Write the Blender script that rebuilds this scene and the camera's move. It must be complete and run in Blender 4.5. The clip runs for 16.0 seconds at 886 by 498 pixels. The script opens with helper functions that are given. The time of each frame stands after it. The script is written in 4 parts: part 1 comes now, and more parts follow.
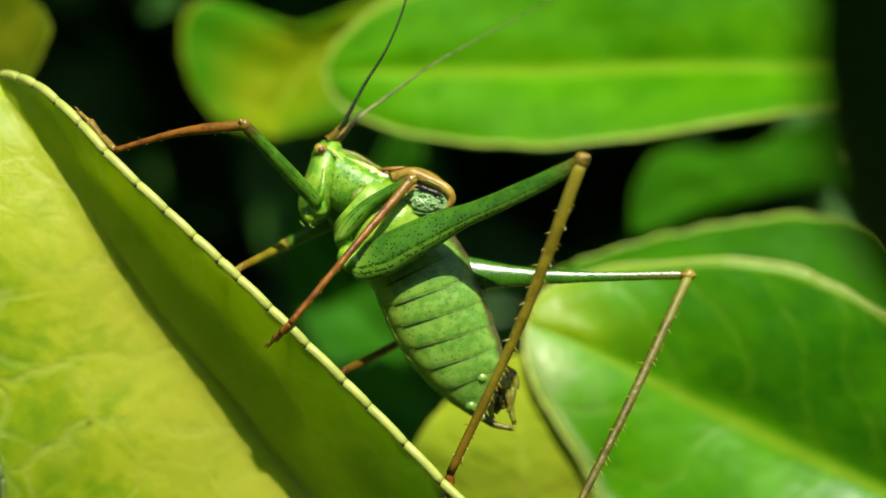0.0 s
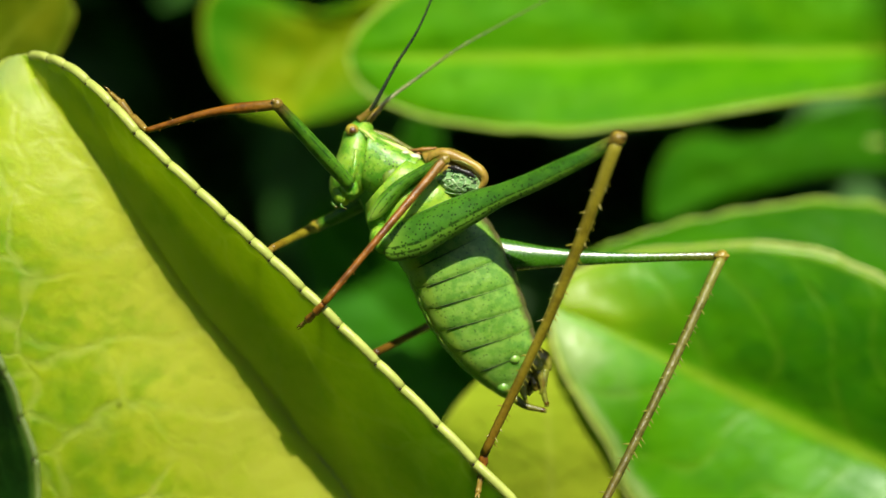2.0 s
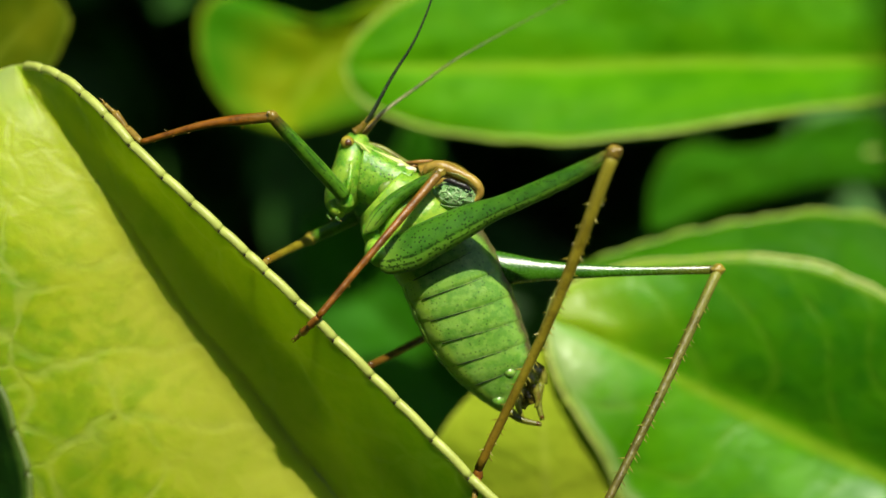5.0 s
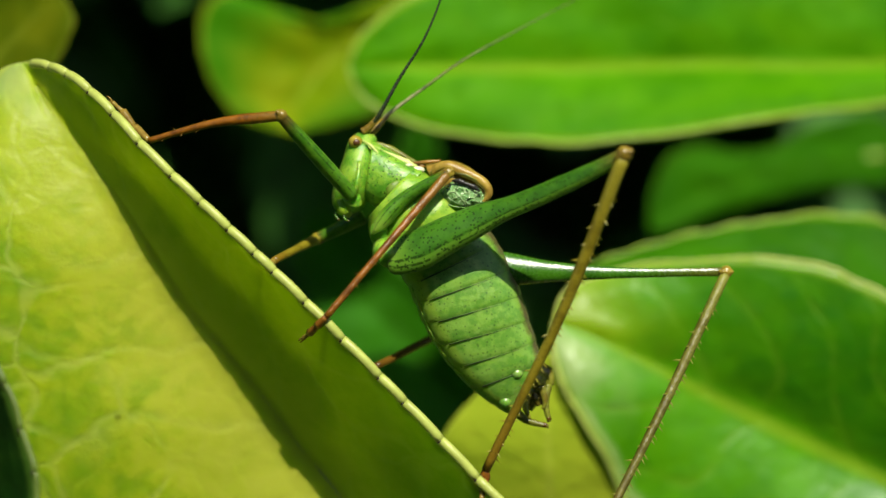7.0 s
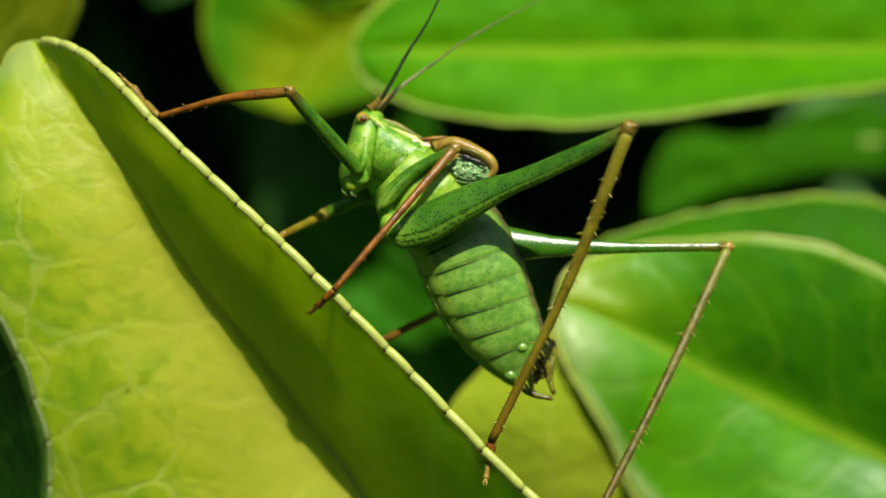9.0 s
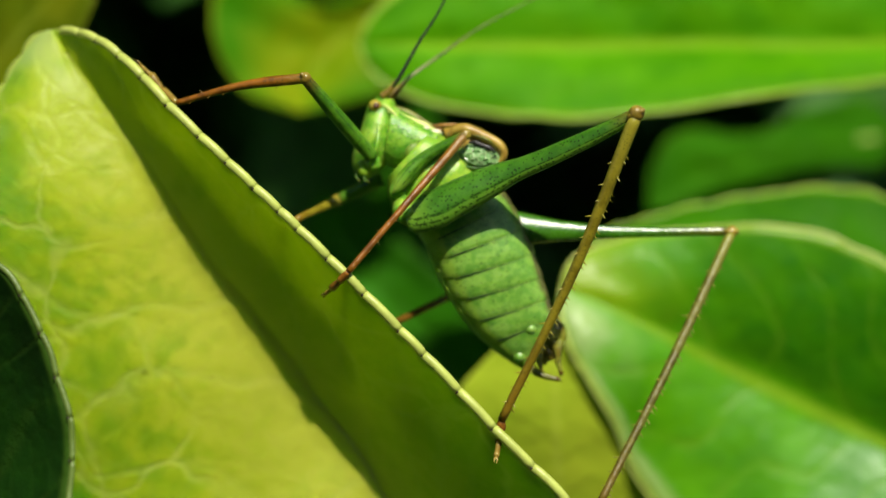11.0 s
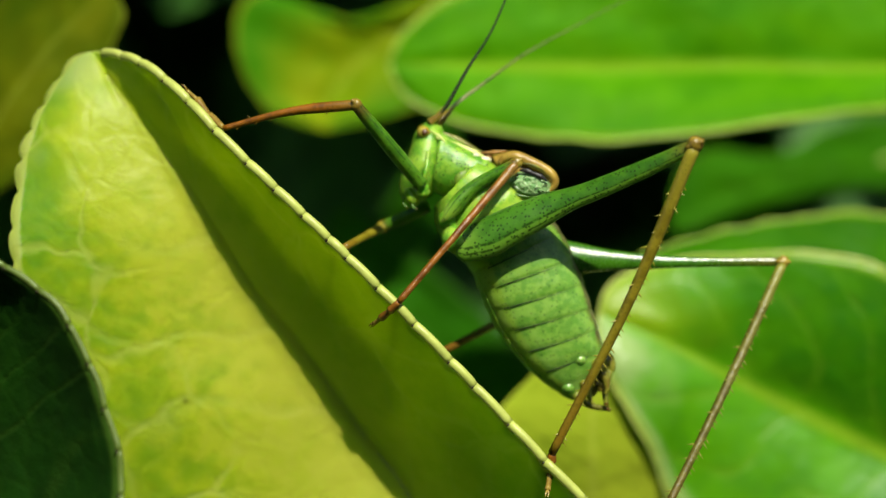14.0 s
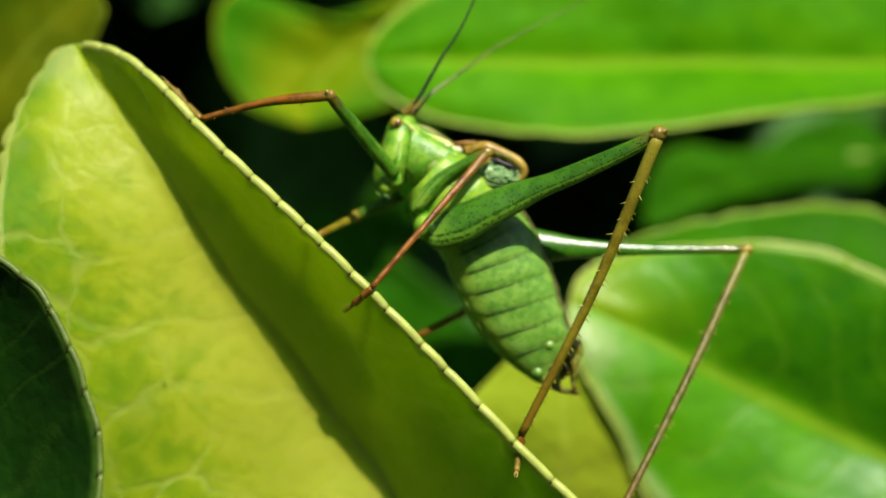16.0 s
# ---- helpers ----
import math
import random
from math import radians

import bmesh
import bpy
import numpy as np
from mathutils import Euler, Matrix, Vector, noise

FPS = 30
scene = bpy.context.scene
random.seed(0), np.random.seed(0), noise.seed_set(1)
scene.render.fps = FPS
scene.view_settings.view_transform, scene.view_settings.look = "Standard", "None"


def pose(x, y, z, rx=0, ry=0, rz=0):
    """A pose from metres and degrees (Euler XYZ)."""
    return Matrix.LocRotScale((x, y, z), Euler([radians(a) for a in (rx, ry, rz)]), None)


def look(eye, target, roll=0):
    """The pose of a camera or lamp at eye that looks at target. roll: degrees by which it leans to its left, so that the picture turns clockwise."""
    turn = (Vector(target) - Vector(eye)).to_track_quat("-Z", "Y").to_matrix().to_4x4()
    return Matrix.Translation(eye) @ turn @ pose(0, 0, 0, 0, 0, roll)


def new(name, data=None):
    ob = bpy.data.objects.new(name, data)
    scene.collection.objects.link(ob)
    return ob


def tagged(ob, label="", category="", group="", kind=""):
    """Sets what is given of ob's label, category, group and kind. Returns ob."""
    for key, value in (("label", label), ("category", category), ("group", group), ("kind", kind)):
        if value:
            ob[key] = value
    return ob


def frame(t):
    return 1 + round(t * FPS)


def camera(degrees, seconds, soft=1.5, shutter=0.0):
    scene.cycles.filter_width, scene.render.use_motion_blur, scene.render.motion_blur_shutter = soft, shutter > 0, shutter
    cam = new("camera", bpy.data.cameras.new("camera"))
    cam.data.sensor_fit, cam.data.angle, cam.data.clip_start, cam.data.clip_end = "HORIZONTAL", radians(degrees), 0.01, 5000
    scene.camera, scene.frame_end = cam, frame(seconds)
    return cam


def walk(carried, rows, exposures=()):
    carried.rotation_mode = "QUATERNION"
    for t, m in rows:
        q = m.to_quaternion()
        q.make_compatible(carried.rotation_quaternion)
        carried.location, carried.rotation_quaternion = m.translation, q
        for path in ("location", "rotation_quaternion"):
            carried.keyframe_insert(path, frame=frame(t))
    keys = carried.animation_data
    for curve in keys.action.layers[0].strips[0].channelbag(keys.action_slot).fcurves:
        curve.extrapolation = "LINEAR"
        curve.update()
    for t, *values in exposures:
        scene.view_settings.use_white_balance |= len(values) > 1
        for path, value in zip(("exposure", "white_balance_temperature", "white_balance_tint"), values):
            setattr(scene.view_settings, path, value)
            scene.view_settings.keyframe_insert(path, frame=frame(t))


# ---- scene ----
cam = camera(30, 16.0, soft=1.5)
# the stage: x to the right, y up, z towards the viewer, in a hedge one metre above the ground
STAGE = pose(0, 0, 1.0, 65, 0, 0)
walk(cam, [
    (0, STAGE @ pose(0.00000, 0.00000, 0.08397, -0.000, 0.000, -0.000)),
    (0.5, STAGE @ pose(-0.00013, 0.00016, 0.08313, -0.069, -0.010, -0.090)),
    (1, STAGE @ pose(-0.00085, -0.00041, 0.08307, 0.011, -0.180, -0.156)),
    (1.5, STAGE @ pose(-0.00118, -0.00083, 0.08287, 0.039, -0.244, -0.232)),
    (2, STAGE @ pose(-0.00173, -0.00097, 0.08358, -0.006, -0.048, -0.033)),
    (2.5, STAGE @ pose(-0.00132, -0.00122, 0.08489, 0.187, -0.119, -0.001)),
    (3, STAGE @ pose(-0.00250, -0.00148, 0.08412, 0.214, -0.351, 0.067)),
    (3.5, STAGE @ pose(-0.00243, -0.00165, 0.08341, 0.196, -0.241, -0.098)),
    (3.7, STAGE @ pose(-0.00203, -0.00133, 0.08341, 0.196, -0.241, -0.098)),
    (5.8, STAGE @ pose(-0.00158, -0.00037, 0.08327, 0.021, -0.066, 0.254)),
    (6, STAGE @ pose(-0.00205, -0.00067, 0.08327, 0.021, -0.066, 0.254)),
    (6.5, STAGE @ pose(-0.00266, -0.00127, 0.08430, 0.252, -0.208, 0.377)),
    (7, STAGE @ pose(-0.00259, -0.00049, 0.08305, 0.128, -0.519, 0.461)),
    (7.5, STAGE @ pose(-0.00218, 0.00013, 0.08258, 0.107, -0.475, 0.447)),
    (8, STAGE @ pose(-0.00231, -0.00012, 0.08394, 0.109, -0.607, 0.465)),
    (8.5, STAGE @ pose(-0.00264, -0.00122, 0.08424, 0.226, -0.647, 0.450)),
    (9, STAGE @ pose(-0.00344, -0.00178, 0.08419, 0.119, -0.886, 0.490)),
    (9.2, STAGE @ pose(-0.00367, -0.00221, 0.08419, 0.119, -0.886, 0.490)),
    (11.3, STAGE @ pose(-0.00445, -0.00337, 0.08627, 0.603, -1.170, 0.497)),
    (11.5, STAGE @ pose(-0.00436, -0.00335, 0.08627, 0.603, -1.170, 0.497)),
    (12, STAGE @ pose(-0.00588, -0.00333, 0.08666, 0.651, -1.394, 0.719)),
    (12.5, STAGE @ pose(-0.00567, -0.00234, 0.08595, 0.593, -1.237, 0.658)),
    (13, STAGE @ pose(-0.00631, -0.00168, 0.08503, 0.563, -1.436, 0.755)),
    (13.5, STAGE @ pose(-0.00615, -0.00146, 0.08516, 0.493, -1.567, 0.818)),
    (14, STAGE @ pose(-0.00841, -0.00196, 0.08475, 0.639, -2.105, 0.843)),
    (14.5, STAGE @ pose(-0.00910, -0.00208, 0.08398, 0.642, -2.426, 0.696)),
    (15, STAGE @ pose(-0.00823, -0.00223, 0.08562, 0.665, -2.493, 0.796)),
    (15.5, STAGE @ pose(-0.00735, -0.00292, 0.08707, 0.929, -2.315, 0.773)),
    (16, STAGE @ pose(-0.00775, -0.00298, 0.08706, 0.864, -2.592, 0.848)),
], [(0.0, 0.61), (1.0, 0.63), (2.0, 0.67), (3.5, 0.56), (6.0, 0.48), (7.0, 0.43), (8.0, 0.35), (9.0, 0.44), (11.5, 0.49), (13.5, 0.51), (16.0, 0.55)])
cam.data.dof.use_dof = True
cam.data.dof.focus_distance = 0.0830
cam.data.dof.aperture_fstop = 22.0

# ---- light ----
SUN = Vector((0.17, 0.69, 0.70)).normalized()
SUN_WORLD = STAGE.to_3x3() @ SUN
sky = bpy.data.worlds.new("sky")
scene.world = sky
sky.use_nodes = True
tree = sky.node_tree
tex = tree.nodes.new("ShaderNodeTexSky")
tex.sky_type, tex.sun_disc = "NISHITA", False
tex.sun_elevation = math.asin(SUN_WORLD.z)
tex.sun_rotation = math.atan2(SUN_WORLD.x, SUN_WORLD.y)
tree.links.new(tex.outputs["Color"], tree.nodes["Background"].inputs["Color"])
tree.nodes["Background"].inputs["Strength"].default_value = 0.08
lamp = bpy.data.lights.new("sun", "SUN")
lamp.energy, lamp.angle, lamp.color = 5.0, radians(0.5), (1.0, 0.95, 0.82)
new("sun", lamp).matrix_world = look(tuple(SUN_WORLD * 3 + Vector((0, 0, 1))), (0, 0, 1))


# ---- materials ----
class Nodes:
    """A node material with short ways to add and join nodes."""

    def __init__(self, name):
        self.mat = bpy.data.materials.new(name)
        self.mat.use_nodes = True
        self.tree = self.mat.node_tree
        self.bsdf = self.tree.nodes["Principled BSDF"]
        self.out = self.tree.nodes["Material Output"]

    def add(self, kind, inputs=(), **props):
        node = self.tree.nodes.new(kind)
        for key, value in props.items():
            setattr(node, key, value)
        for key, value in dict(inputs).items():
            self.put(node, key, value)
        return node

    def put(self, node, key, value):
        if isinstance(value, bpy.types.NodeSocket):
            self.tree.links.new(value, node.inputs[key])
        else:
            node.inputs[key].default_value = value

    def math(self, op, a, b=0.0, clamp=False):
        return self.add("ShaderNodeMath", {0: a, 1: b}, operation=op, use_clamp=clamp).outputs[0]

    def step(self, value, lo, hi):
        return self.add("ShaderNodeMapRange", {"Value": value, "From Min": lo, "From Max": hi}, interpolation_type="SMOOTHSTEP").outputs[0]

    def mix(self, fac, a, b, blend="MIX"):
        node = self.add("ShaderNodeMix", data_type="RGBA", blend_type=blend)
        for key, value in ((0, fac), (6, a), (7, b)):
            if isinstance(value, tuple):
                value = (*value, 1.0)
            self.put(node, key, value)
        return node.outputs[2]

    def noise(self, scale, detail=3.0, rough=0.5, vector=None, lo=0.35, hi=0.65):
        node = self.add("ShaderNodeTexNoise", {"Scale": scale, "Detail": detail, "Roughness": rough})
        if vector is not None:
            self.put(node, "Vector", vector)
        return self.step(node.outputs["Fac"], lo, hi)

    def place(self):
        """Object coordinates in millimetres."""
        c = self.add("ShaderNodeTexCoord").outputs["Object"]
        return self.add("ShaderNodeVectorMath", {0: c, 1: (1000.0,) * 3}, operation="MULTIPLY").outputs[0]

    def uv(self):
        c = self.add("ShaderNodeTexCoord").outputs["UV"]
        n = self.add("ShaderNodeSeparateXYZ", {0: c})
        return n.outputs[0], n.outputs[1]

    def bump(self, height, strength, distance):
        self.put(self.bsdf, "Normal", self.add("ShaderNodeBump", {"Height": height, "Strength": strength, "Distance": distance}).outputs[0])

    def finish(self, colour, rough, thin=0.0, thin_colour=None, specular=0.5, coat=0.0):
        if isinstance(colour, tuple):
            colour = self.mix(0.0, colour, colour)
        self.put(self.bsdf, "Base Color", colour)
        self.put(self.bsdf, "Roughness", rough)
        self.put(self.bsdf, "Specular IOR Level", specular)
        self.put(self.bsdf, "Coat Weight", coat)
        if thin:
            glow = self.add("ShaderNodeBsdfTranslucent", {"Color": thin_colour if thin_colour is not None else colour})
            both = self.add("ShaderNodeMixShader", {0: thin, 1: self.bsdf.outputs[0], 2: glow.outputs[0]})
            self.tree.links.new(both.outputs[0], self.out.inputs["Surface"])
        return self.mat


def leaf_material(name, young, green, pale, greenness, thin=0.5, veins=9.0, gloss=0.42, vein_show=0.2, edge=0.35, specular=0.22, mottle=0.3, shine=0.6, glow=(0.40, 0.60, 0.003), tip=None, rib_show=0.7, rib_wide=0.055, flush=None, sheen_and_brim=None, sheen_from=0.85, brim_from=0.86, shade_half=0.0, loops=0.0, ripple=1.6):
    """Living leaf: young and full-grown colours in patches, lateral veins that loop near the margin, a pale midrib and
    margin, spots and fine relief; sheen and shade can be painted in.
    """
    n = Nodes(name)
    u, v = n.uv()
    p = n.place()
    across = n.math("ABSOLUTE", n.math("MULTIPLY", n.math("SUBTRACT", v, 0.5), 2.0))
    broad = n.noise(0.16, 3.0, 0.55, p, 0.3, 0.7)
    fine = n.noise(0.75, 5.0, 0.62, p, 0.3, 0.72)
    blend = n.math("ADD", n.math("MULTIPLY", broad, 0.55), n.math("MULTIPLY", n.step(across, 0.35, 1.0), edge))
    blend = n.math("ADD", n.math("ADD", blend, greenness), n.math("MULTIPLY", n.math("SUBTRACT", fine, 0.5), mottle), True)
    # fold's shade painted in: greener on the upper half away from the tip
    if shade_half:
        in_shade = n.math("MULTIPLY", n.step(v, 0.5, 0.64), n.math("SUBTRACT", 1.0, n.step(n.math("ADD", u, n.math("MULTIPLY", broad, 0.15)), 0.5, 1.0)))
        blend = n.math("ADD", blend, n.math("MULTIPLY", in_shade, shade_half), True)
    colour = n.mix(blend, young, green)
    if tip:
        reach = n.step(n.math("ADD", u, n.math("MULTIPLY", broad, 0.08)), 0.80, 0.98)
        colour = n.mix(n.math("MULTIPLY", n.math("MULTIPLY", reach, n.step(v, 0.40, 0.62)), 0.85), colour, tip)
    # whitish sun sheen near the tip painted into the colour, with pale margin
    if sheen_and_brim:
        sheen = n.math("MULTIPLY", n.step(n.math("ADD", u, n.math("MULTIPLY", broad, 0.12)), sheen_from, sheen_from + 0.19), n.math("SUBTRACT", 1.0, n.step(n.math("ADD", v, n.math("MULTIPLY", fine, 0.06)), 0.34, 0.54)))
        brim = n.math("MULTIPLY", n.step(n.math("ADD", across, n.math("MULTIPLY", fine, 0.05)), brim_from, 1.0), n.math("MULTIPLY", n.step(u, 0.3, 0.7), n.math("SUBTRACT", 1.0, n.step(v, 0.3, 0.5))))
        colour = n.mix(n.math("MULTIPLY", n.math("MAXIMUM", sheen, brim), 0.65), colour, sheen_and_brim)
    if flush:
        near = n.math("SUBTRACT", 1.0, n.step(n.math("ADD", across, n.math("MULTIPLY", fine, 0.25)), 0.15, 0.75))
        colour = n.mix(n.math("MULTIPLY", n.math("MULTIPLY", near, 0.8), n.math("SUBTRACT", 1.0, n.step(u, 0.75, 0.95))), colour, flush)
    wob = n.noise(0.14, 1.0, 0.4, p, 0.0, 1.0)
    k = n.math("ADD", n.math("SUBTRACT", n.math("MULTIPLY", u, veins), n.math("MULTIPLY", across, 1.6)), n.math("MULTIPLY", wob, 1.3))
    line = n.math("ABSOLUTE", n.math("SUBTRACT", n.math("FRACT", k), 0.5))
    vein = n.math("SUBTRACT", 1.0, n.step(line, 0.0, 0.12))
    net = n.add("ShaderNodeTexVoronoi", {"Vector": p, "Scale": 0.55}, feature="DISTANCE_TO_EDGE").outputs["Distance"]
    net = n.math("SUBTRACT", 1.0, n.step(net, 0.0, 0.16))
    if loops:
        sway = n.add("ShaderNodeTexNoise", {"Vector": p, "Scale": 0.22, "Detail": 2.0}).outputs["Color"]
        bent = n.add("ShaderNodeVectorMath", {0: sway, 1: (5.0,) * 3, 2: p}, operation="MULTIPLY_ADD").outputs[0]
        cell = n.add("ShaderNodeTexVoronoi", {"Vector": bent, "Scale": 0.2}, feature="DISTANCE_TO_EDGE").outputs["Distance"]
        outer = n.step(across, 0.25, 0.6)
        colour = n.mix(n.math("MULTIPLY", n.math("MULTIPLY", n.step(cell, 0.06, 0.5), n.step(n.math("ADD", across, n.math("MULTIPLY", fine, 0.3)), 0.4, 0.95)), loops), colour, green)
        loop = n.math("MULTIPLY", n.math("SUBTRACT", 1.0, n.step(cell, 0.0, 0.07)), outer)
        colour = n.mix(n.math("MULTIPLY", n.math("MULTIPLY", loop, n.math("ADD", broad, 0.25)), loops * 0.6), colour, pale)
        net = n.math("ADD", net, n.math("MULTIPLY", loop, 3.0))
    colour = n.mix(n.math("MULTIPLY", n.math("MULTIPLY", vein, n.math("ADD", fine, 0.3)), vein_show), colour, pale)
    colour = n.mix(n.math("MULTIPLY", net, vein_show * 0.22), colour, pale)
    rib = n.math("SUBTRACT", 1.0, n.step(across, rib_wide * 0.3, rib_wide))
    colour = n.mix(n.math("MULTIPLY", rib, rib_show), colour, pale)
    colour = n.mix(n.math("MULTIPLY", n.step(across, 0.955, 0.985), 0.75), colour, pale)
    flat = n.add("ShaderNodeCombineXYZ", {0: n.math("MULTIPLY", u, 9.0), 1: n.math("MULTIPLY", v, 4.0)}).outputs[0]
    spot = n.add("ShaderNodeTexVoronoi", {"Vector": flat, "Scale": 1.0}).outputs["Distance"]
    colour = n.mix(n.math("MULTIPLY", n.math("SUBTRACT", 1.0, n.step(spot, 0.02, 0.045)), 0.75), colour, (0.07, 0.06, 0.01))
    grain = n.add("ShaderNodeTexNoise", {"Vector": p, "Scale": 5.0, "Detail": 3.0}).outputs["Fac"]
    pucker = n.add("ShaderNodeTexNoise", {"Vector": p, "Scale": 0.42, "Detail": 2.0}).outputs["Fac"]
    height = n.math("SUBTRACT", n.math("MULTIPLY", grain, 0.10), n.math("ADD", n.math("MULTIPLY", n.math("MULTIPLY", vein, fine), 0.24), n.math("MULTIPLY", net, 0.06)))
    height = n.math("ADD", height, n.math("MULTIPLY", pucker, ripple))
    n.bump(height, 0.5, 0.0004)
    deep = n.mix(n.math("MULTIPLY", n.math("SUBTRACT", 1.0, n.step(n.math("ADD", u, n.math("MULTIPLY", broad, 0.2)), 0.25, 0.85)), 0.8), glow, (glow[0] * 0.36, glow[1] * 0.60, glow[2]))
    through_it = n.mix(shine, colour, deep)
    return n.finish(colour, n.math("ADD", gloss, n.math("MULTIPLY", fine, 0.12)), thin, through_it, specular)


def margin_material(name, colour):
    n = Nodes(name)
    p = n.place()
    c = n.mix(n.noise(1.2, 3.0, 0.5, p), colour, tuple(x * 0.85 for x in colour))
    n.bump(n.noise(5.0, 2.0, 0.5, p), 0.1, 0.0001)
    return n.finish(c, 0.42, 0.3)


def skin_material(name, light, dark, dots=1.0, dot_scale=3.2, dot_size=0.22, rough=0.34, ends=None, back=None, mark=None, thin=0.15, patch=1.1, relief=1.0, specular=0.4, flesh=0.0, rows=()):
    """Insect skin: two greens in patches, dark speckles, fine pitting. ends: colours towards the two ends; back: (colour, half width) of a stripe along the back; rows: places round it of dotted lengthwise lines."""
    n = Nodes(name)
    u, v = n.uv()
    p = n.place()
    colour = n.mix(n.noise(patch, 4.0, 0.62, p, 0.40, 0.62), light, dark)
    if ends:
        for at, reach, c in ends:
            near = n.math("SUBTRACT", 1.0, n.step(n.math("ABSOLUTE", n.math("SUBTRACT", u, at)), 0.0, reach))
            colour = n.mix(n.math("MULTIPLY", near, 0.95), colour, c)
    if back:
        c, wide = back
        off = n.math("ABSOLUTE", n.math("SUBTRACT", n.math("ABSOLUTE", n.math("SUBTRACT", v, 0.5)), 0.5))
        near = n.math("SUBTRACT", 1.0, n.step(n.math("ADD", off, n.math("MULTIPLY", n.noise(1.5, 2.0, 0.5, p), 0.03)), wide * 0.55, wide))
        colour = n.mix(near, colour, c)
    if mark:
        c, lo, hi = mark
        off = n.math("SUBTRACT", 1.0, n.math("ABSOLUTE", n.math("MULTIPLY", n.math("SUBTRACT", v, 0.5), 2.0)))
        near = n.math("MULTIPLY", n.step(off, lo, lo + 0.05), n.math("SUBTRACT", 1.0, n.step(off, hi - 0.05, hi)))
        colour = n.mix(n.math("MULTIPLY", near, 0.85), colour, c)
    if dots:
        cells = n.add("ShaderNodeTexVoronoi", {"Vector": p, "Scale": dot_scale, "Randomness": 0.9})
        keep = n.step(n.add("ShaderNodeSeparateXYZ", {0: cells.outputs["Color"]}).outputs[0], 0.25, 0.4)
        dot = n.math("MULTIPLY", n.math("SUBTRACT", 1.0, n.step(cells.outputs["Distance"], dot_size, dot_size + 0.14)), keep)
        colour = n.mix(n.math("MULTIPLY", dot, dots), colour, (0.008, 0.035, 0.002))
    for at in rows:
        off = n.math("SUBTRACT", 1.0, n.math("ABSOLUTE", n.math("MULTIPLY", n.math("SUBTRACT", v, 0.5), 2.0)))
        near = n.math("SUBTRACT", 1.0, n.step(n.math("ABSOLUTE", n.math("SUBTRACT", off, at)), 0.012, 0.035))
        colour = n.mix(n.math("MULTIPLY", n.math("MULTIPLY", near, n.noise(5.0, 1.0, 0.5, p, 0.38, 0.55)), 0.85), colour, (0.008, 0.035, 0.002))
    pit = n.add("ShaderNodeTexNoise", {"Vector": p, "Scale": 7.0, "Detail": 4.0, "Roughness": 0.65}).outputs["Fac"]
    lump = n.add("ShaderNodeTexNoise", {"Vector": p, "Scale": 1.8, "Detail": 2.0}).outputs["Fac"]
    n.bump(n.math("ADD", pit, n.math("MULTIPLY", lump, 1.6)), 0.13 * relief, 0.00010)
    n.put(n.bsdf, "Subsurface Weight", flesh)
    n.put(n.bsdf, "Subsurface Radius", (0.7, 1.0, 0.2))
    n.put(n.bsdf, "Subsurface Scale", 0.0007)
    return n.finish(colour, n.math("ADD", rough, n.math("MULTIPLY", pit, 0.1)), thin, specular=specular)


def wing_material():
    """The side of the short wing: glassy green cells between pale raised veins."""
    n = Nodes("green_veined_wing")
    p = n.place()
    cell = n.add("ShaderNodeTexVoronoi", {"Vector": p, "Scale": 2.6}, feature="DISTANCE_TO_EDGE").outputs["Distance"]
    vein = n.math("SUBTRACT", 1.0, n.step(cell, 0.02, 0.16))
    c = n.mix(n.noise(1.6, 3.0, 0.5, p), (0.24, 0.44, 0.15), (0.12, 0.30, 0.08))
    c = n.mix(n.math("MULTIPLY", vein, 0.4), c, (0.50, 0.62, 0.32))
    n.bump(n.math("ADD", vein, n.noise(4.0, 2.0, 0.5, p)), 0.7, 0.00008)
    return n.finish(c, 0.15, 0.15, specular=1.0, coat=0.6)


YELLOW_LEAF = leaf_material("yellow_green_leaf", (0.56, 0.63, 0.018), (0.10, 0.32, 0.004), (0.70, 0.72, 0.18), -0.24, 0.68, specular=0.45, gloss=0.42, shine=0.85, glow=(0.77, 0.93, 0.006), edge=0.72, rib_show=0.3, mottle=0.5, flush=(0.72, 0.69, 0.09), sheen_and_brim=(0.68, 0.74, 0.36), sheen_from=0.915, brim_from=0.965, loops=0.5, vein_show=0.2, ripple=0.9)
# near-black green: the shade on these leaves is put into their colour
DEEP_SHADE_LEAF = leaf_material("deep_shade_leaf", (0.008, 0.04, 0.002), (0.003, 0.016, 0.001), (0.03, 0.07, 0.006), 0.1, 0.06, gloss=0.5, specular=0.06)
GREEN_LEAF = leaf_material("fresh_green_leaf", (0.098, 0.345, 0.0005), (0.038, 0.21, 0.0005), (0.25, 0.43, 0.008), 0.12, 0.4, veins=7.0, vein_show=0.1, specular=0.06, gloss=0.5, rib_show=0.6, rib_wide=0.13)
BROAD_LEAF = leaf_material("broad_green_leaf", (0.108, 0.37, 0.001), (0.032, 0.20, 0.0005), (0.26, 0.46, 0.015), 0.05, 0.4, veins=7.0, vein_show=0.2, gloss=0.36, specular=0.4, tip=(0.30, 0.42, 0.006), sheen_and_brim=(0.52, 0.63, 0.26), shade_half=0.5, rib_show=0.7, rib_wide=0.07, edge=0.15, ripple=0.8)
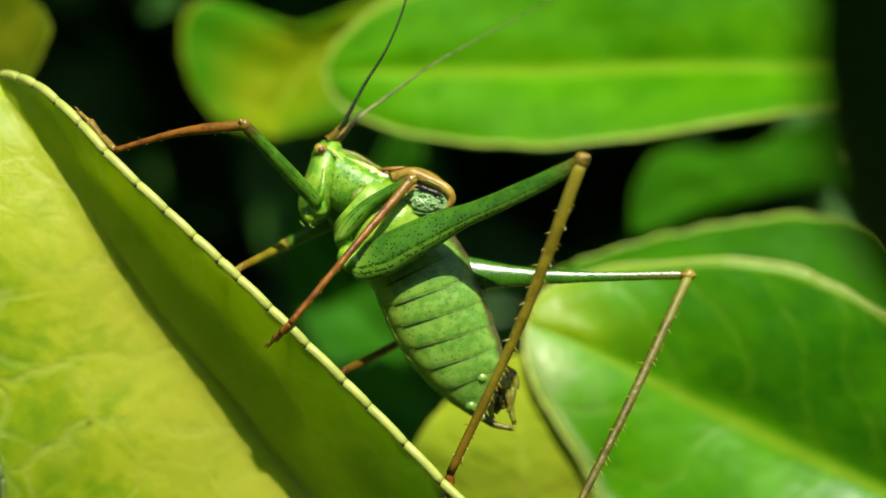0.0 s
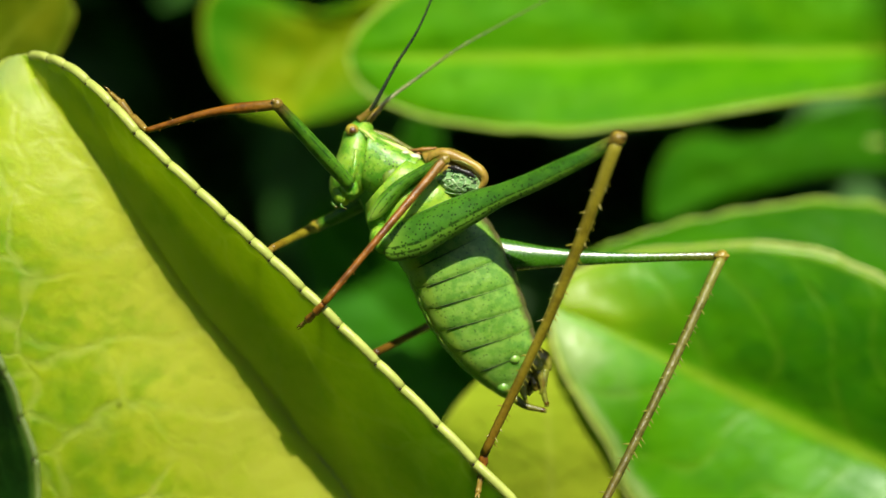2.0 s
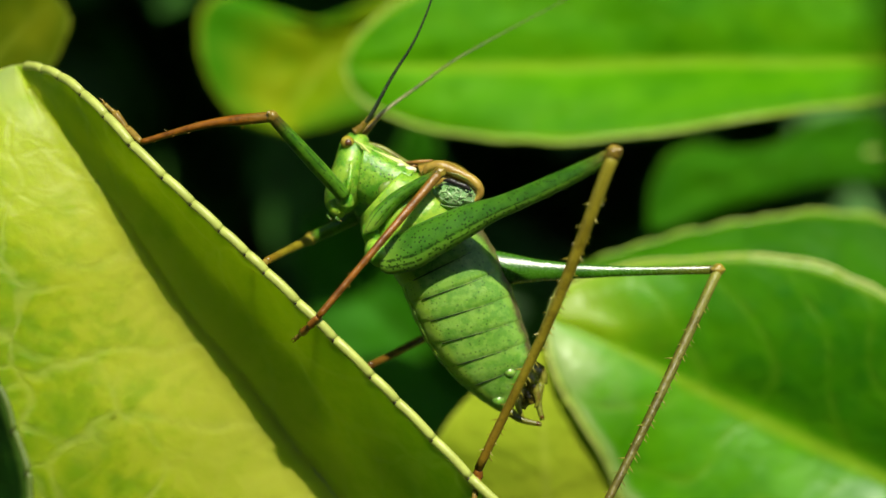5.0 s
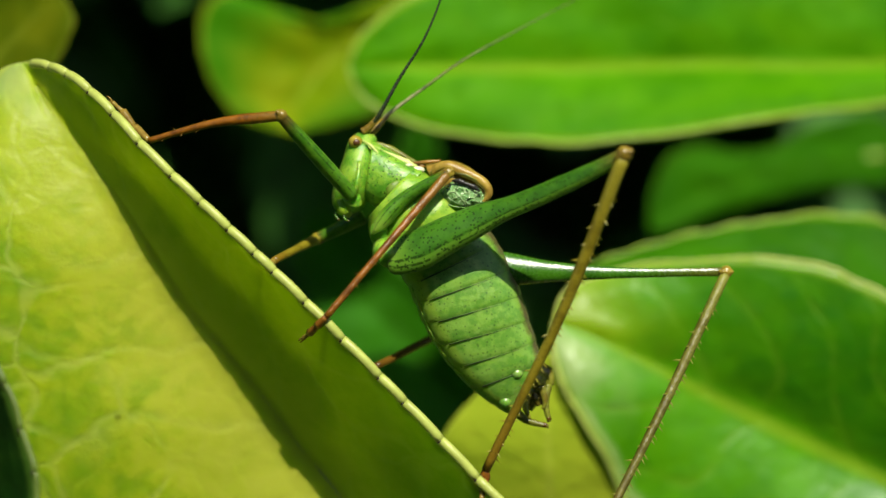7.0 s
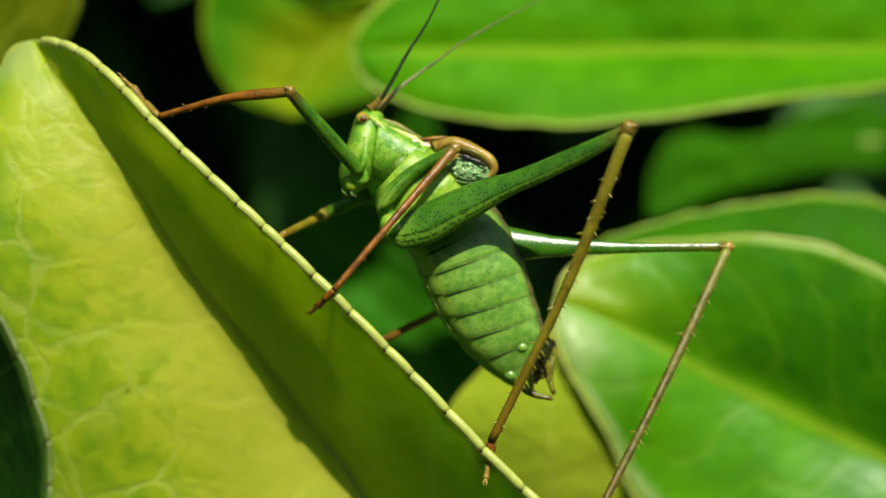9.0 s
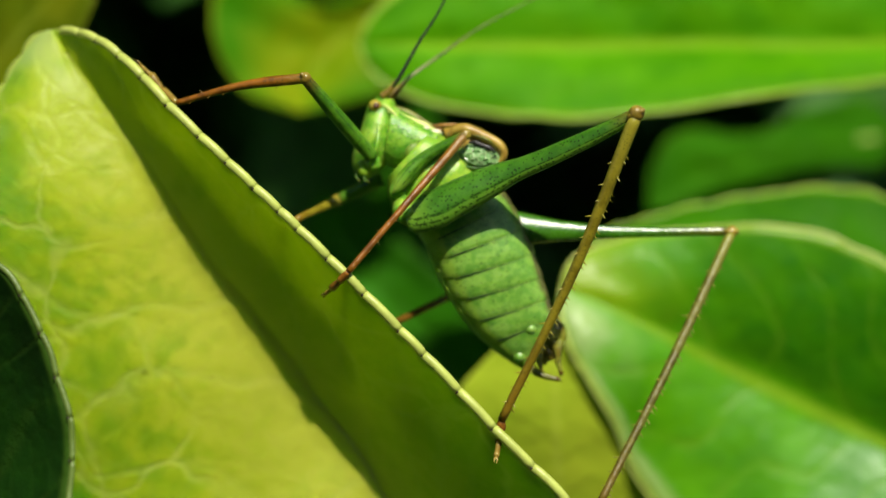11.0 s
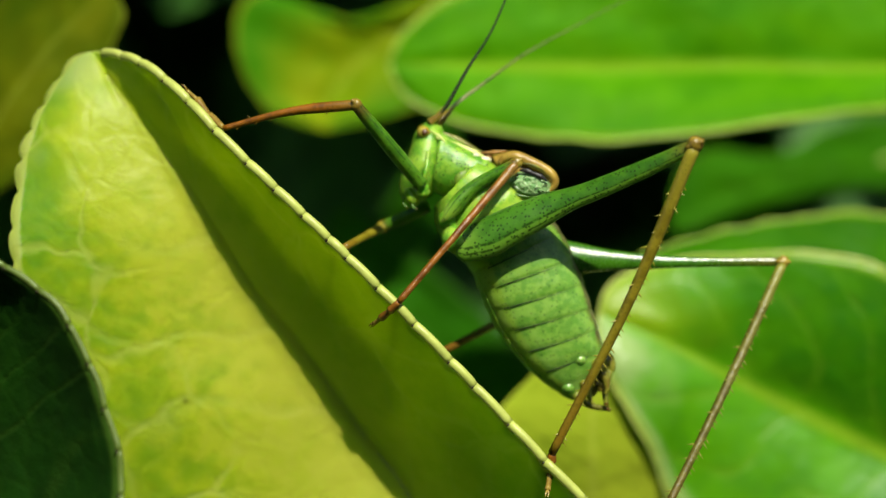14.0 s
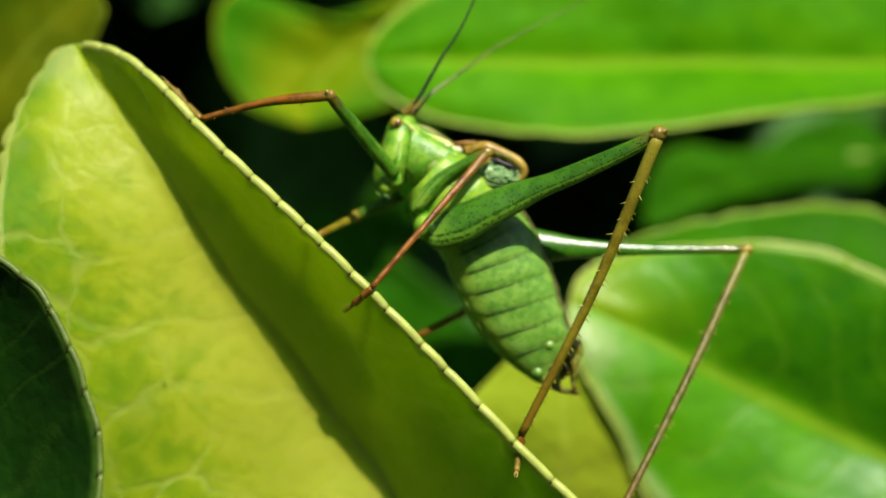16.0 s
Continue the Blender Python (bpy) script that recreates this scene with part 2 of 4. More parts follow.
YOUNG_LEAF = leaf_material("plain_yellow_leaf", (0.43, 0.52, 0.03), (0.30, 0.43, 0.02), (0.46, 0.54, 0.05), -0.1, 0.4, vein_show=0.02, edge=0.1, specular=0.08, gloss=0.5)
BLUR_YELLOW = leaf_material("young_yellow_leaf", (0.215, 0.285, 0.002), (0.045, 0.21, 0.001), (0.26, 0.33, 0.015), -0.05, 0.4, vein_show=0.04, edge=0.75, specular=0.05, gloss=0.55)
DULL_YELLOW = leaf_material("dull_yellow_leaf", (0.125, 0.15, 0.002), (0.035, 0.085, 0.001), (0.17, 0.20, 0.012), -0.05, 0.4, vein_show=0.04, edge=0.5, specular=0.05, gloss=0.55)
MID_LEAF = leaf_material("mid_green_leaf", (0.033, 0.16, 0.0005), (0.015, 0.095, 0.0005), (0.06, 0.17, 0.004), 0.1, 0.35, vein_show=0.05, specular=0.04, gloss=0.6)
REAR_LEAF = leaf_material("rear_green_leaf", (0.040, 0.18, 0.0005), (0.016, 0.105, 0.0005), (0.13, 0.28, 0.005), 0.1, 0.35, veins=7.0, vein_show=0.1, specular=0.06, gloss=0.5)
# darker green that puts the deep leaves' shade into the colour
SHADE_LEAF = leaf_material("shade_leaf", (0.034, 0.185, 0.003), (0.017, 0.10, 0.002), (0.055, 0.175, 0.015), 0.1, 0.3, specular=0.1)
MARGIN = margin_material("pale_leaf_margin", (0.54, 0.62, 0.13))
MARGIN_GREEN = margin_material("pale_green_margin", (0.36, 0.54, 0.05))
# leaf margin darkened to carry the same shade
MARGIN_SHADE = margin_material("shade_leaf_margin", (0.13, 0.20, 0.03))
STEM = margin_material("stem_green", (0.14, 0.22, 0.05))

BODY = skin_material("cricket_green", (0.275, 0.47, 0.040), (0.115, 0.33, 0.018), 0.55, 5.0, 0.15, rough=0.27, patch=1.8, specular=0.6, relief=2.6, flesh=0.6)
THORAX = skin_material("cricket_yellow_green", (0.30, 0.48, 0.035), (0.175, 0.38, 0.022), 0.5, 5.0, 0.14, rough=0.28, patch=1.7, specular=0.5, relief=2.2, flesh=0.6)
PRONOTUM = skin_material("pronotum_green", (0.24, 0.45, 0.038), (0.095, 0.30, 0.016), 0.85, 5.0, 0.19, rough=0.27, mark=((0.44, 0.54, 0.16), 0.17, 0.24), specular=0.6, patch=1.7, relief=2.6, flesh=0.6)
ABDOMEN = skin_material("abdomen_green", (0.21, 0.40, 0.055), (0.12, 0.30, 0.03), 0.55, 4.6, 0.15, rough=0.3, ends=((0.0, 0.05, (0.09, 0.20, 0.03)),), back=((0.11, 0.085, 0.035), 0.13), mark=((0.27, 0.45, 0.045), 0.66, 1.2), patch=1.6, specular=0.65, relief=1.8, flesh=0.5)
FEMUR = skin_material("speckled_femur", (0.060, 0.185, 0.011), (0.036, 0.13, 0.008), 0.9, 5.6, 0.24, rough=0.30, ends=((0.0, 0.14, (0.20, 0.37, 0.03)), (1.0, 0.16, (0.16, 0.15, 0.02))), mark=((0.125, 0.275, 0.022), 0.60, 1.2), rows=(0.60, 0.72), specular=0.3, flesh=0.5)
FEMUR_GLOSSY = skin_material("glossy_femur", (0.045, 0.16, 0.006), (0.03, 0.115, 0.004), 0.6, 5.0, 0.15, rough=0.22, ends=((1.0, 0.35, (0.10, 0.11, 0.010)),), relief=1.6, specular=1.0)
FEMUR_MID = skin_material("green_middle_femur", (0.085, 0.22, 0.012), (0.045, 0.145, 0.008), 0.7, 4.2, 0.13, rough=0.24, ends=((0.0, 0.30, (0.27, 0.44, 0.05)), (1.0, 0.18, (0.15, 0.09, 0.015))), rows=(0.35, 0.62), specular=0.3, flesh=0.5)
FEMUR_PLAIN = skin_material("green_femur", (0.085, 0.22, 0.012), (0.045, 0.145, 0.008), 0.7, 4.2, 0.13, rough=0.24, ends=((1.0, 0.22, (0.12, 0.08, 0.015)),), rows=(0.35, 0.62), specular=0.3, flesh=0.5)
TIBIA_RED = skin_material("red_brown_tibia", (0.27, 0.10, 0.006), (0.13, 0.045, 0.003), 0.5, 5.0, 0.15, rough=0.27, ends=((0.0, 0.3, (0.22, 0.12, 0.012)),), relief=3.0, specular=0.6)
TIBIA_PALE = skin_material("grey_olive_tibia", (0.155, 0.15, 0.022), (0.09, 0.078, 0.010), 0.6, 5.0, 0.16, rough=0.27, ends=((0.0, 0.25, (0.22, 0.23, 0.03)), (1.0, 0.3, (0.14, 0.09, 0.010))), relief=3.0, specular=0.5)
TIBIA_OLIVE = skin_material("olive_tibia", (0.23, 0.19, 0.012), (0.14, 0.11, 0.006), 0.5, 6.0, 0.16, rough=0.3, ends=((0.0, 0.3, (0.28, 0.25, 0.02)), (1.0, 0.4, (0.20, 0.12, 0.008))), relief=1.5, specular=0.4)
BROWN = skin_material("brown_joint", (0.14, 0.07, 0.008), (0.07, 0.034, 0.004), 0.4, 6.0, 0.14, rough=0.2, relief=2.0, specular=0.4)
TARSUS = skin_material("red_brown_foot", (0.30, 0.115, 0.012), (0.17, 0.06, 0.007), 0.4, 6.0, 0.14, rough=0.26, specular=0.6)
FOOT_TIP = skin_material("tan_foot", (0.30, 0.21, 0.035), (0.19, 0.12, 0.02), 0.2, 6.0, 0.14, rough=0.2)
GLOSS = skin_material("glossy_green", (0.24, 0.44, 0.07), (0.15, 0.35, 0.04), 0.5, 6.0, 0.16, rough=0.27, relief=0.3, specular=1.0, flesh=0.5)
OLIVE = skin_material("olive_plate", (0.21, 0.24, 0.022), (0.12, 0.12, 0.012), 0.4, 6.0, 0.16, rough=0.28, relief=2.0, specular=0.5)
TAIL = skin_material("golden_green_tail", (0.27, 0.28, 0.030), (0.16, 0.125, 0.014), 0.5, 5.0, 0.16, rough=0.2, thin=0.3, relief=2.0, specular=0.7)
TAN = skin_material("tan_wing", (0.42, 0.29, 0.045), (0.28, 0.175, 0.025), 0.25, 5.0, 0.12, rough=0.28, patch=1.4, relief=2.2, specular=0.5)
WING_SIDE = wing_material()
BLACK = skin_material("black_mark", (0.012, 0.012, 0.012), (0.02, 0.018, 0.015), 0.0)
PALE = skin_material("pale_yellow_line", (0.60, 0.66, 0.20), (0.46, 0.56, 0.12), 0.0)
NOTCH_SHADE = skin_material("olive_notch_shade", (0.12, 0.20, 0.02), (0.07, 0.11, 0.012), 0.3, specular=0.2, thin=0.0)
WHITISH = skin_material("whitish_mark", (0.78, 0.74, 0.52), (0.60, 0.60, 0.34), 0.0, rough=0.2)
RUST = skin_material("rust_spot", (0.26, 0.13, 0.015), (0.15, 0.07, 0.01), 0.0, thin=0.0)
EYE = skin_material("amber_eye", (0.37, 0.30, 0.03), (0.27, 0.18, 0.015), 0.0, rough=0.14, specular=1.0)
KNEE = skin_material("tan_knee", (0.30, 0.225, 0.022), (0.17, 0.11, 0.011), 0.5, 6.0, 0.16, rough=0.26, relief=2.5, specular=0.7)
PUPIL = skin_material("dark_eye_spot", (0.10, 0.04, 0.010), (0.06, 0.025, 0.006), 0.0, rough=0.2, specular=1.0)
FEELER = skin_material("dark_feeler", (0.025, 0.04, 0.012), (0.012, 0.02, 0.008), 0.0)
FEELER_PALE = skin_material("pale_feeler", (0.15, 0.17, 0.035), (0.05, 0.07, 0.012), 0.0, rough=0.25, patch=2.0, ends=((0.0, 0.22, (0.34, 0.34, 0.16)),))
TIP = skin_material("dark_tooth", (0.02, 0.014, 0.008), (0.03, 0.02, 0.01), 0.0, thin=0.0)


def soil_material():
    n = Nodes("soil")
    g = n.add("ShaderNodeTexNoise", {"Scale": 9.0, "Detail": 6.0}).outputs["Fac"]
    c = n.mix(g, (0.05, 0.035, 0.022), (0.11, 0.08, 0.05))
    n.bump(g, 0.6, 0.02)
    return n.finish(c, 0.9)


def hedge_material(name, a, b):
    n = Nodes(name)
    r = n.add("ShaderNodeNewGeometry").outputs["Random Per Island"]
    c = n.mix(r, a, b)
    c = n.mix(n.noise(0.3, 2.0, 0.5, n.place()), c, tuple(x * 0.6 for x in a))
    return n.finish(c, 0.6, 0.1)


SOIL = soil_material()
HEDGE = hedge_material("hedge_leaves", (0.04, 0.15, 0.015), (0.06, 0.20, 0.02))
SKY_BLOCK = leaf_material("sky_block_green", (0.05, 0.14, 0.01), (0.02, 0.07, 0.006), (0.08, 0.16, 0.03), 0.1, 0.0)
# dark colour carries the shade of the gaps inside the hedge
DEPTH_SHADE = hedge_material("hedge_depth_shade", (0.045, 0.07, 0.03), (0.06, 0.09, 0.04))

# ---- shapes ----
MM = 0.001


def smooth(points, n):
    """n + 1 points evenly along a smooth curve through the given ones (all in millimetres)."""
    pts = [np.array(p, float) for p in points]
    if len(pts) == 2:
        pts = [pts[0], (pts[0] + pts[1]) / 2, pts[1]]
    pts = [2 * pts[0] - pts[1], *pts, 2 * pts[-1] - pts[-2]]
    dense = []
    for a, b, c, d in zip(pts, pts[1:], pts[2:], pts[3:]):
        for s in np.linspace(0, 1, 24, endpoint=False):
            dense.append(0.5 * (2 * b + (c - a) * s + (2 * a - 5 * b + 4 * c - d) * s * s + (3 * b - a - 3 * c + d) * s**3))
    dense = np.array([*dense, pts[-2]])
    run = np.r_[0, np.cumsum(np.linalg.norm(np.diff(dense, axis=0), axis=1))]
    at = np.linspace(0, run[-1], n + 1)
    return np.stack([np.interp(at, run, dense[:, k]) for k in range(3)], 1)


class Root:
    """A thing: an Empty on the stage, whose parts are given in stage millimetres."""

    def __init__(self, name, base, label, category, group=""):
        self.base = np.array(base, float)
        self.ob = new(name)
        self.ob.empty_display_size = 0.005
        self.ob.matrix_world = STAGE @ Matrix.Translation(Vector(base) * MM)
        tagged(self.ob, label, category, group)

    def mesh(self, name, verts, faces, material, uvs=None, flat=False):
        me = bpy.data.meshes.new(name)
        me.from_pydata([tuple(v) for v in (np.array(verts, float) - self.base) * MM], [], faces)
        me.materials.append(material)
        if uvs is not None:
            layer = me.uv_layers.new(name="uv")
            index = np.empty(len(me.loops), dtype=np.int32)
            me.loops.foreach_get("vertex_index", index)
            layer.data.foreach_set("uv", np.array(uvs, dtype=np.float32)[index].ravel())
        if not flat:
            me.polygons.foreach_set("use_smooth", [True] * len(me.polygons))
        me.update()
        return me

    def part(self, name, shape, material, parent=None, label="", flat=False):
        verts, faces, uvs = shape
        ob = new(name, self.mesh(name, verts, faces, material, uvs, flat))
        ob.parent = parent or self.ob
        return tagged(ob, label)


def loft(sections, n=14, caps=True, square=1.0):
    """A skin over oval sections (centre, half axis up, half axis sideways); square below one flattens the sides."""
    verts, uvs, faces = [], [], []
    m = len(sections)
    for i, (c, a, b) in enumerate(sections):
        for k in range(n + 1):
            w = 2 * math.pi * k / n
            x, y = (math.copysign(abs(q) ** square, q) for q in (math.cos(w), math.sin(w)))
            verts.append(np.array(c) + x * np.array(a) + y * np.array(b))
            uvs.append((i / (m - 1), k / n))
    for i in range(m - 1):
        for k in range(n):
            q = i * (n + 1) + k
            faces.append((q, q + 1, q + n + 2, q + n + 1))
    if caps:
        for i in (0, m - 1):
            verts.append(np.array(sections[i][0]))
            uvs.append((i / (m - 1), 0.25))
            e = len(verts) - 1
            for k in range(n):
                q = i * (n + 1) + k
                faces.append((e, q + 1, q) if i == 0 else (e, q, q + 1))
    return verts, faces, uvs


def tube(points, radii, n=10, count=None, deep=1.0, ridge=0.0, twist=0.0):
    """A round limb along a smooth curve; radii are spread evenly along it. deep: its depth against its height."""
    count = count or max(6, 5 * (len(points) - 1))
    line = smooth(points, count)
    radius = np.interp(np.linspace(0, 1, count + 1), np.linspace(0, 1, len(radii)), radii)
    if ridge:
        radius = radius * (1 + ridge * (np.arange(count + 1) % 3 == 0))
    sections = []
    for i, c in enumerate(line):
        t = line[min(i + 1, count)] - line[max(i - 1, 0)]
        t = t / np.linalg.norm(t)
        ref = np.array((0.0, 0.0, 1.0)) if abs(t[2]) < 0.9 else np.array((0.0, 1.0, 0.0))
        a = np.cross(ref, t)
        a /= np.linalg.norm(a)
        b = np.cross(t, a)
        a, b = a * math.cos(twist) + b * math.sin(twist), b * math.cos(twist) - a * math.sin(twist)
        sections.append((c, a * radius[i], b * radius[i] * deep))
    return loft(sections, n)


def ball(centre, radii, n=12):
    cx = np.array(centre, float)
    rows = []
    for i in range(n + 1):
        w = math.pi * i / n
        r = max(math.sin(w), 0.02)
        rows.append((cx + np.array((0, math.cos(w) * radii[1], 0)), np.array((r * radii[0], 0, 0)), np.array((0, 0, r * radii[2]))))
    return loft(rows, n)


def pairs(rows, count=24, n=18, caps=True):
    """A loft through rows (upper point, lower point, half depth), smoothed along its length."""
    top, low = smooth([r[0] for r in rows], count), smooth([r[1] for r in rows], count)
    deep = np.interp(np.linspace(0, 1, count + 1), np.linspace(0, 1, len(rows)), [r[2] for r in rows])
    return [((a + b) / 2, (a - b) / 2, np.array((0, 0, d))) for a, b, d in zip(top, low, deep)]


def tooth(x, sharp=0.8):
    """Crenate outline: round lobes that lean towards the tip, with sharp notches between."""
    f = (x % 1.0) ** (1 / sharp)
    return math.sqrt(max(0.0, 1 - (2 * f - 1) ** 2))


def leaf_shape(left, mid, right, thick=0.28, nu=90, nv=9, teeth=14, depth=0.22, bulge=(0.0, 0.0), wave=0.12, seed=0):
    """A solid leaf blade between two margins and a midrib, each from base to tip; bulge pushes each half towards the viewer."""
    depth = depth if isinstance(depth, tuple) else (depth, depth)
    rl, rm, rr = smooth(left, nu), smooth(mid, nu), smooth(right, nu)
    half = [i / nv for i in range(1, nv)] + [0.972, 1.0]
    cols = [-a for a in reversed(half)] + [0.0] + half
    grid = np.zeros((nu + 1, len(cols), 3))
    for i in range(nu + 1):
        s = i / nu
        for j, c in enumerate(cols):
            side, swell = (rl[i], bulge[0]) if c < 0 else (rr[i], bulge[1])
            a = abs(c)
            q = rm[i] + (side - rm[i]) * a
            span = side - rm[i]
            far = np.linalg.norm(span)
            if a == 1 and far > 0.5:
                q = q + span / far * (depth[0] if c < 0 else depth[1]) * (0.8 + 0.6 * noise.noise(Vector((s * teeth * 0.7, c, seed)))) * tooth(s * teeth + 0.5 * noise.noise(Vector((s * 11, seed, c))))
            q = q + np.array((0, 0, 1)) * swell * 4 * a * (1 - a) * min(1, far / 4)
            q = q + np.array((0, 0, 1)) * wave * noise.noise(Vector((s * 9, c * 2.5, seed * 7.3))) * min(1, far / 4) * (1 - 0.8 * a**3)
            grid[i, j] = q
    du, dv = np.gradient(grid, axis=0), np.gradient(grid, axis=1)
    normal = np.cross(dv, du)
    normal /= np.maximum(np.linalg.norm(normal, axis=2, keepdims=True), 1e-9)
    taper = np.array([min(1.0, 14 * (1 - abs(c)) + 0.35) for c in cols])[None, :, None]
    verts = [*(grid + normal * thick / 2 * taper).reshape(-1, 3), *(grid - normal * thick / 2 * taper).reshape(-1, 3)]
    uvs = [(i / nu, c / 2 + 0.5) for i in range(nu + 1) for c in cols] * 2
    w, size = len(cols), (nu + 1) * len(cols)
    faces = []
    for i in range(nu):
        for j in range(w - 1):
            a, b, c, d = i * w + j, i * w + j + 1, (i + 1) * w + j + 1, (i + 1) * w + j
            faces += [(a, b, c, d), (size + d, size + c, size + b, size + a)]
        for j in (0, w - 1):
            a, d = i * w + j, (i + 1) * w + j
            faces.append((a, d, size + d, size + a) if j == 0 else (d, a, size + a, size + d))
    for i in (0, nu):
        for j in range(w - 1):
            a, b = i * w + j, i * w + j + 1
            faces.append((b, a, size + a, size + b) if i == 0 else (a, b, size + b, size + a))
    return (verts, faces, uvs), grid


def rim_pieces(root, leaf, line, cuts, radius, material, outward=(1, 1), dark=True, lift=0.0, away=(0, 0, 0)):
    """The swollen margin of a leaf, one piece from tooth to tooth, each with its dark tooth tip."""
    n = len(line) - 1
    for k, (a, b) in enumerate(zip(cuts, cuts[1:])):
        i, j = round(a * n), round(b * n)
        pts = line[i : j + 1] + np.array((0, 0, lift))
        if len(pts) < 3:
            continue
        run = pts[-1] - pts[0]
        out = np.array((-run[1], run[0], 0)) * (1 if -run[1] * outward[0] + run[0] * outward[1] > 0 else -1)
        out = out / np.linalg.norm(out)
        pts = pts + np.sin(np.linspace(0, math.pi, len(pts)))[:, None] ** 0.6 * (out * 0.05 + np.array(away))
        root.part("margin_segment", tube(pts[:: max(1, len(pts) // 6)].tolist() + [pts[-1].tolist()], [radius], 8, 8, 0.8), material, leaf)
        if dark:
            p = pts[-1] + np.array((0.0, 0.0, radius * 0.62))
            root.part("tooth_tip", tube([p - out * 0.20, p - out * 0.09 + np.array((0.0, 0.0, 0.05)), p + out * 0.03], [0.02, 0.05, 0.016], 6, 4), TIP, leaf)


def grow(root, label, left, mid, right, material, margin, rib=0.25, proud=-0.8, teeth=14, depth=0.22, bulge=(0, 0), wave=0.12, seed=0, rim=0.0, petiole=None, nu=90):
    """A leaf with blade, midrib and rims as a part of its shoot. Returns it and its grid."""
    shape, grid = leaf_shape(left, mid, right, nu=nu, teeth=teeth, depth=depth, bulge=bulge, wave=wave, seed=seed)
    leaf = root.part("leaf", shape, material, None, label)
    c = grid.shape[1] // 2
    if rib:
        root.part("midrib", tube((grid[::9, c] + np.array((0, 0, rib * proud))).tolist(), [rib * 1.4, rib, rib * 0.7, rib * 0.25], 8, 40), margin, leaf)
    if rim:
        for j in (0, grid.shape[1] - 1):
            root.part("margin", tube(grid[::3, j].tolist(), [rim], 6, 90), margin, leaf)
    if petiole:
        root.part("petiole", tube([grid[0, c].tolist(), *petiole], [rib * 1.6, rib * 1.9], 8), STEM, leaf)
    return leaf, grid


# ---- the hedge: ground, depth, foliage out of the light ----
def build_ground():
    n, size = 48, 60.0
    verts = [((i / n - 0.5) * 2 * size, (j / n - 0.5) * 2 * size, 0.04 * noise.noise(Vector((i * 0.7, j * 0.7, 0)))) for i in range(n + 1) for j in range(n + 1)]
    faces = [(a, a + n + 1, a + n + 2, a + 1) for i in range(n) for j in range(n) for a in (i * (n + 1) + j,)]
    me = bpy.data.meshes.new("ground")
    me.from_pydata(verts, [], faces)
    me.materials.append(SOIL)
    tagged(new("ground", me), "dark brown bare soil under the hedge", "ground", kind="structure")


def lumpy_block(name, x0, x1, y0, y1, height, material, label, category, rough):
    """A hedge-like closed block standing on the ground, uneven on all sides."""
    bm = bmesh.new()
    bmesh.ops.create_cube(bm, size=1.0)
    bmesh.ops.subdivide_edges(bm, edges=bm.edges[:], cuts=22, use_grid_fill=True)
    for v in bm.verts:
        x, y, z = v.co.x + 0.5, v.co.y + 0.5, v.co.z + 0.5
        q = Vector((x0 + (x1 - x0) * x, y0 + (y1 - y0) * y, height * z))
        side = Vector((v.co.x / 0.5, v.co.y / 0.5, v.co.z / 0.5))
        lump = rough * (noise.noise(q * 5) + 0.5 * noise.noise(q * 13))
        q += Vector((side.x**7, side.y**7, max(0, side.z) ** 7)) * lump
        v.co = q if z > 0 else Vector((q.x, q.y, -0.02))
    me = bpy.data.meshes.new(name)
    bm.to_mesh(me)
    bm.free()
    me.materials.append(material)
    me.polygons.foreach_set("use_smooth", [True] * len(me.polygons))
    return tagged(new(name, me), label, category, kind="structure")


def build_foliage():
    """Leaves of the hedge from the ground up, above, behind and beside what is seen; the unseen ones above are added to
    shade the depth.
    """
    rng = random.Random(5)
    verts, faces = [], []
    inward = STAGE.inverted()

    def one(p, size):
        e = Euler((rng.uniform(-0.9, 0.9), rng.uniform(-0.9, 0.9), rng.uniform(0, 6.28))).to_matrix()
        outline = ((-1, 0, 0), (-0.5, 0.42, 0.12), (0.2, 0.45, 0.14), (1, 0, -0.1), (0.2, -0.45, 0.14), (-0.5, -0.42, 0.12), (-0.4, 0, 0), (0.3, 0, 0))
        b = len(verts)
        for o in outline:
            verts.append(np.array(p) + np.array(e @ (Vector(o) * size)))
        for f in ((0, 6, 1), (1, 6, 7, 2), (2, 7, 3), (3, 7, 4), (4, 7, 6, 5), (5, 6, 0)):
            faces.append(tuple(b + k for k in f))

    for _ in range(2600):
        x, y, z = rng.uniform(-230, 230), rng.uniform(-170, 230), rng.uniform(-235, -60)
        half_h, half_w = (84 - z) * 0.19, (84 - z) * 0.32
        inside = abs(y) < half_h and abs(x) < half_w
        if inside and z > -120:
            continue
        if not inside and y < half_h + 6 and z > -90:
            continue
        one((x, y, z), rng.uniform(14, 24))
    # the rest of the hedge, down to the soil, added out of view; its top shades the depth
    for _ in range(12000):
        q = Vector((rng.uniform(-1.1, 1.1), 0.30 - 0.24 * rng.random() ** 1.6, rng.uniform(0.03, 1.42)))
        if _ % 4 == 3:
            q = Vector((q.x, rng.uniform(0.2, 0.68), rng.uniform(1.38, 1.46)))
        x, y, z = (inward @ q) / MM
        if abs(x) < 30 + (84 - z) * 0.34 and abs(y) < 30 + (84 - z) * 0.21 and z > -270:
            continue
        one((x, y, z), rng.uniform(18, 34))
    root = Root("hedge_foliage", (0, 0, -120), "dense dark green leaves, mostly unseen, added to shade the hedge's depth", "foliage")
    root.part("leaves", (verts, faces, None), HEDGE, flat=True)
    tagged(root.ob, kind="stuff")


build_ground()
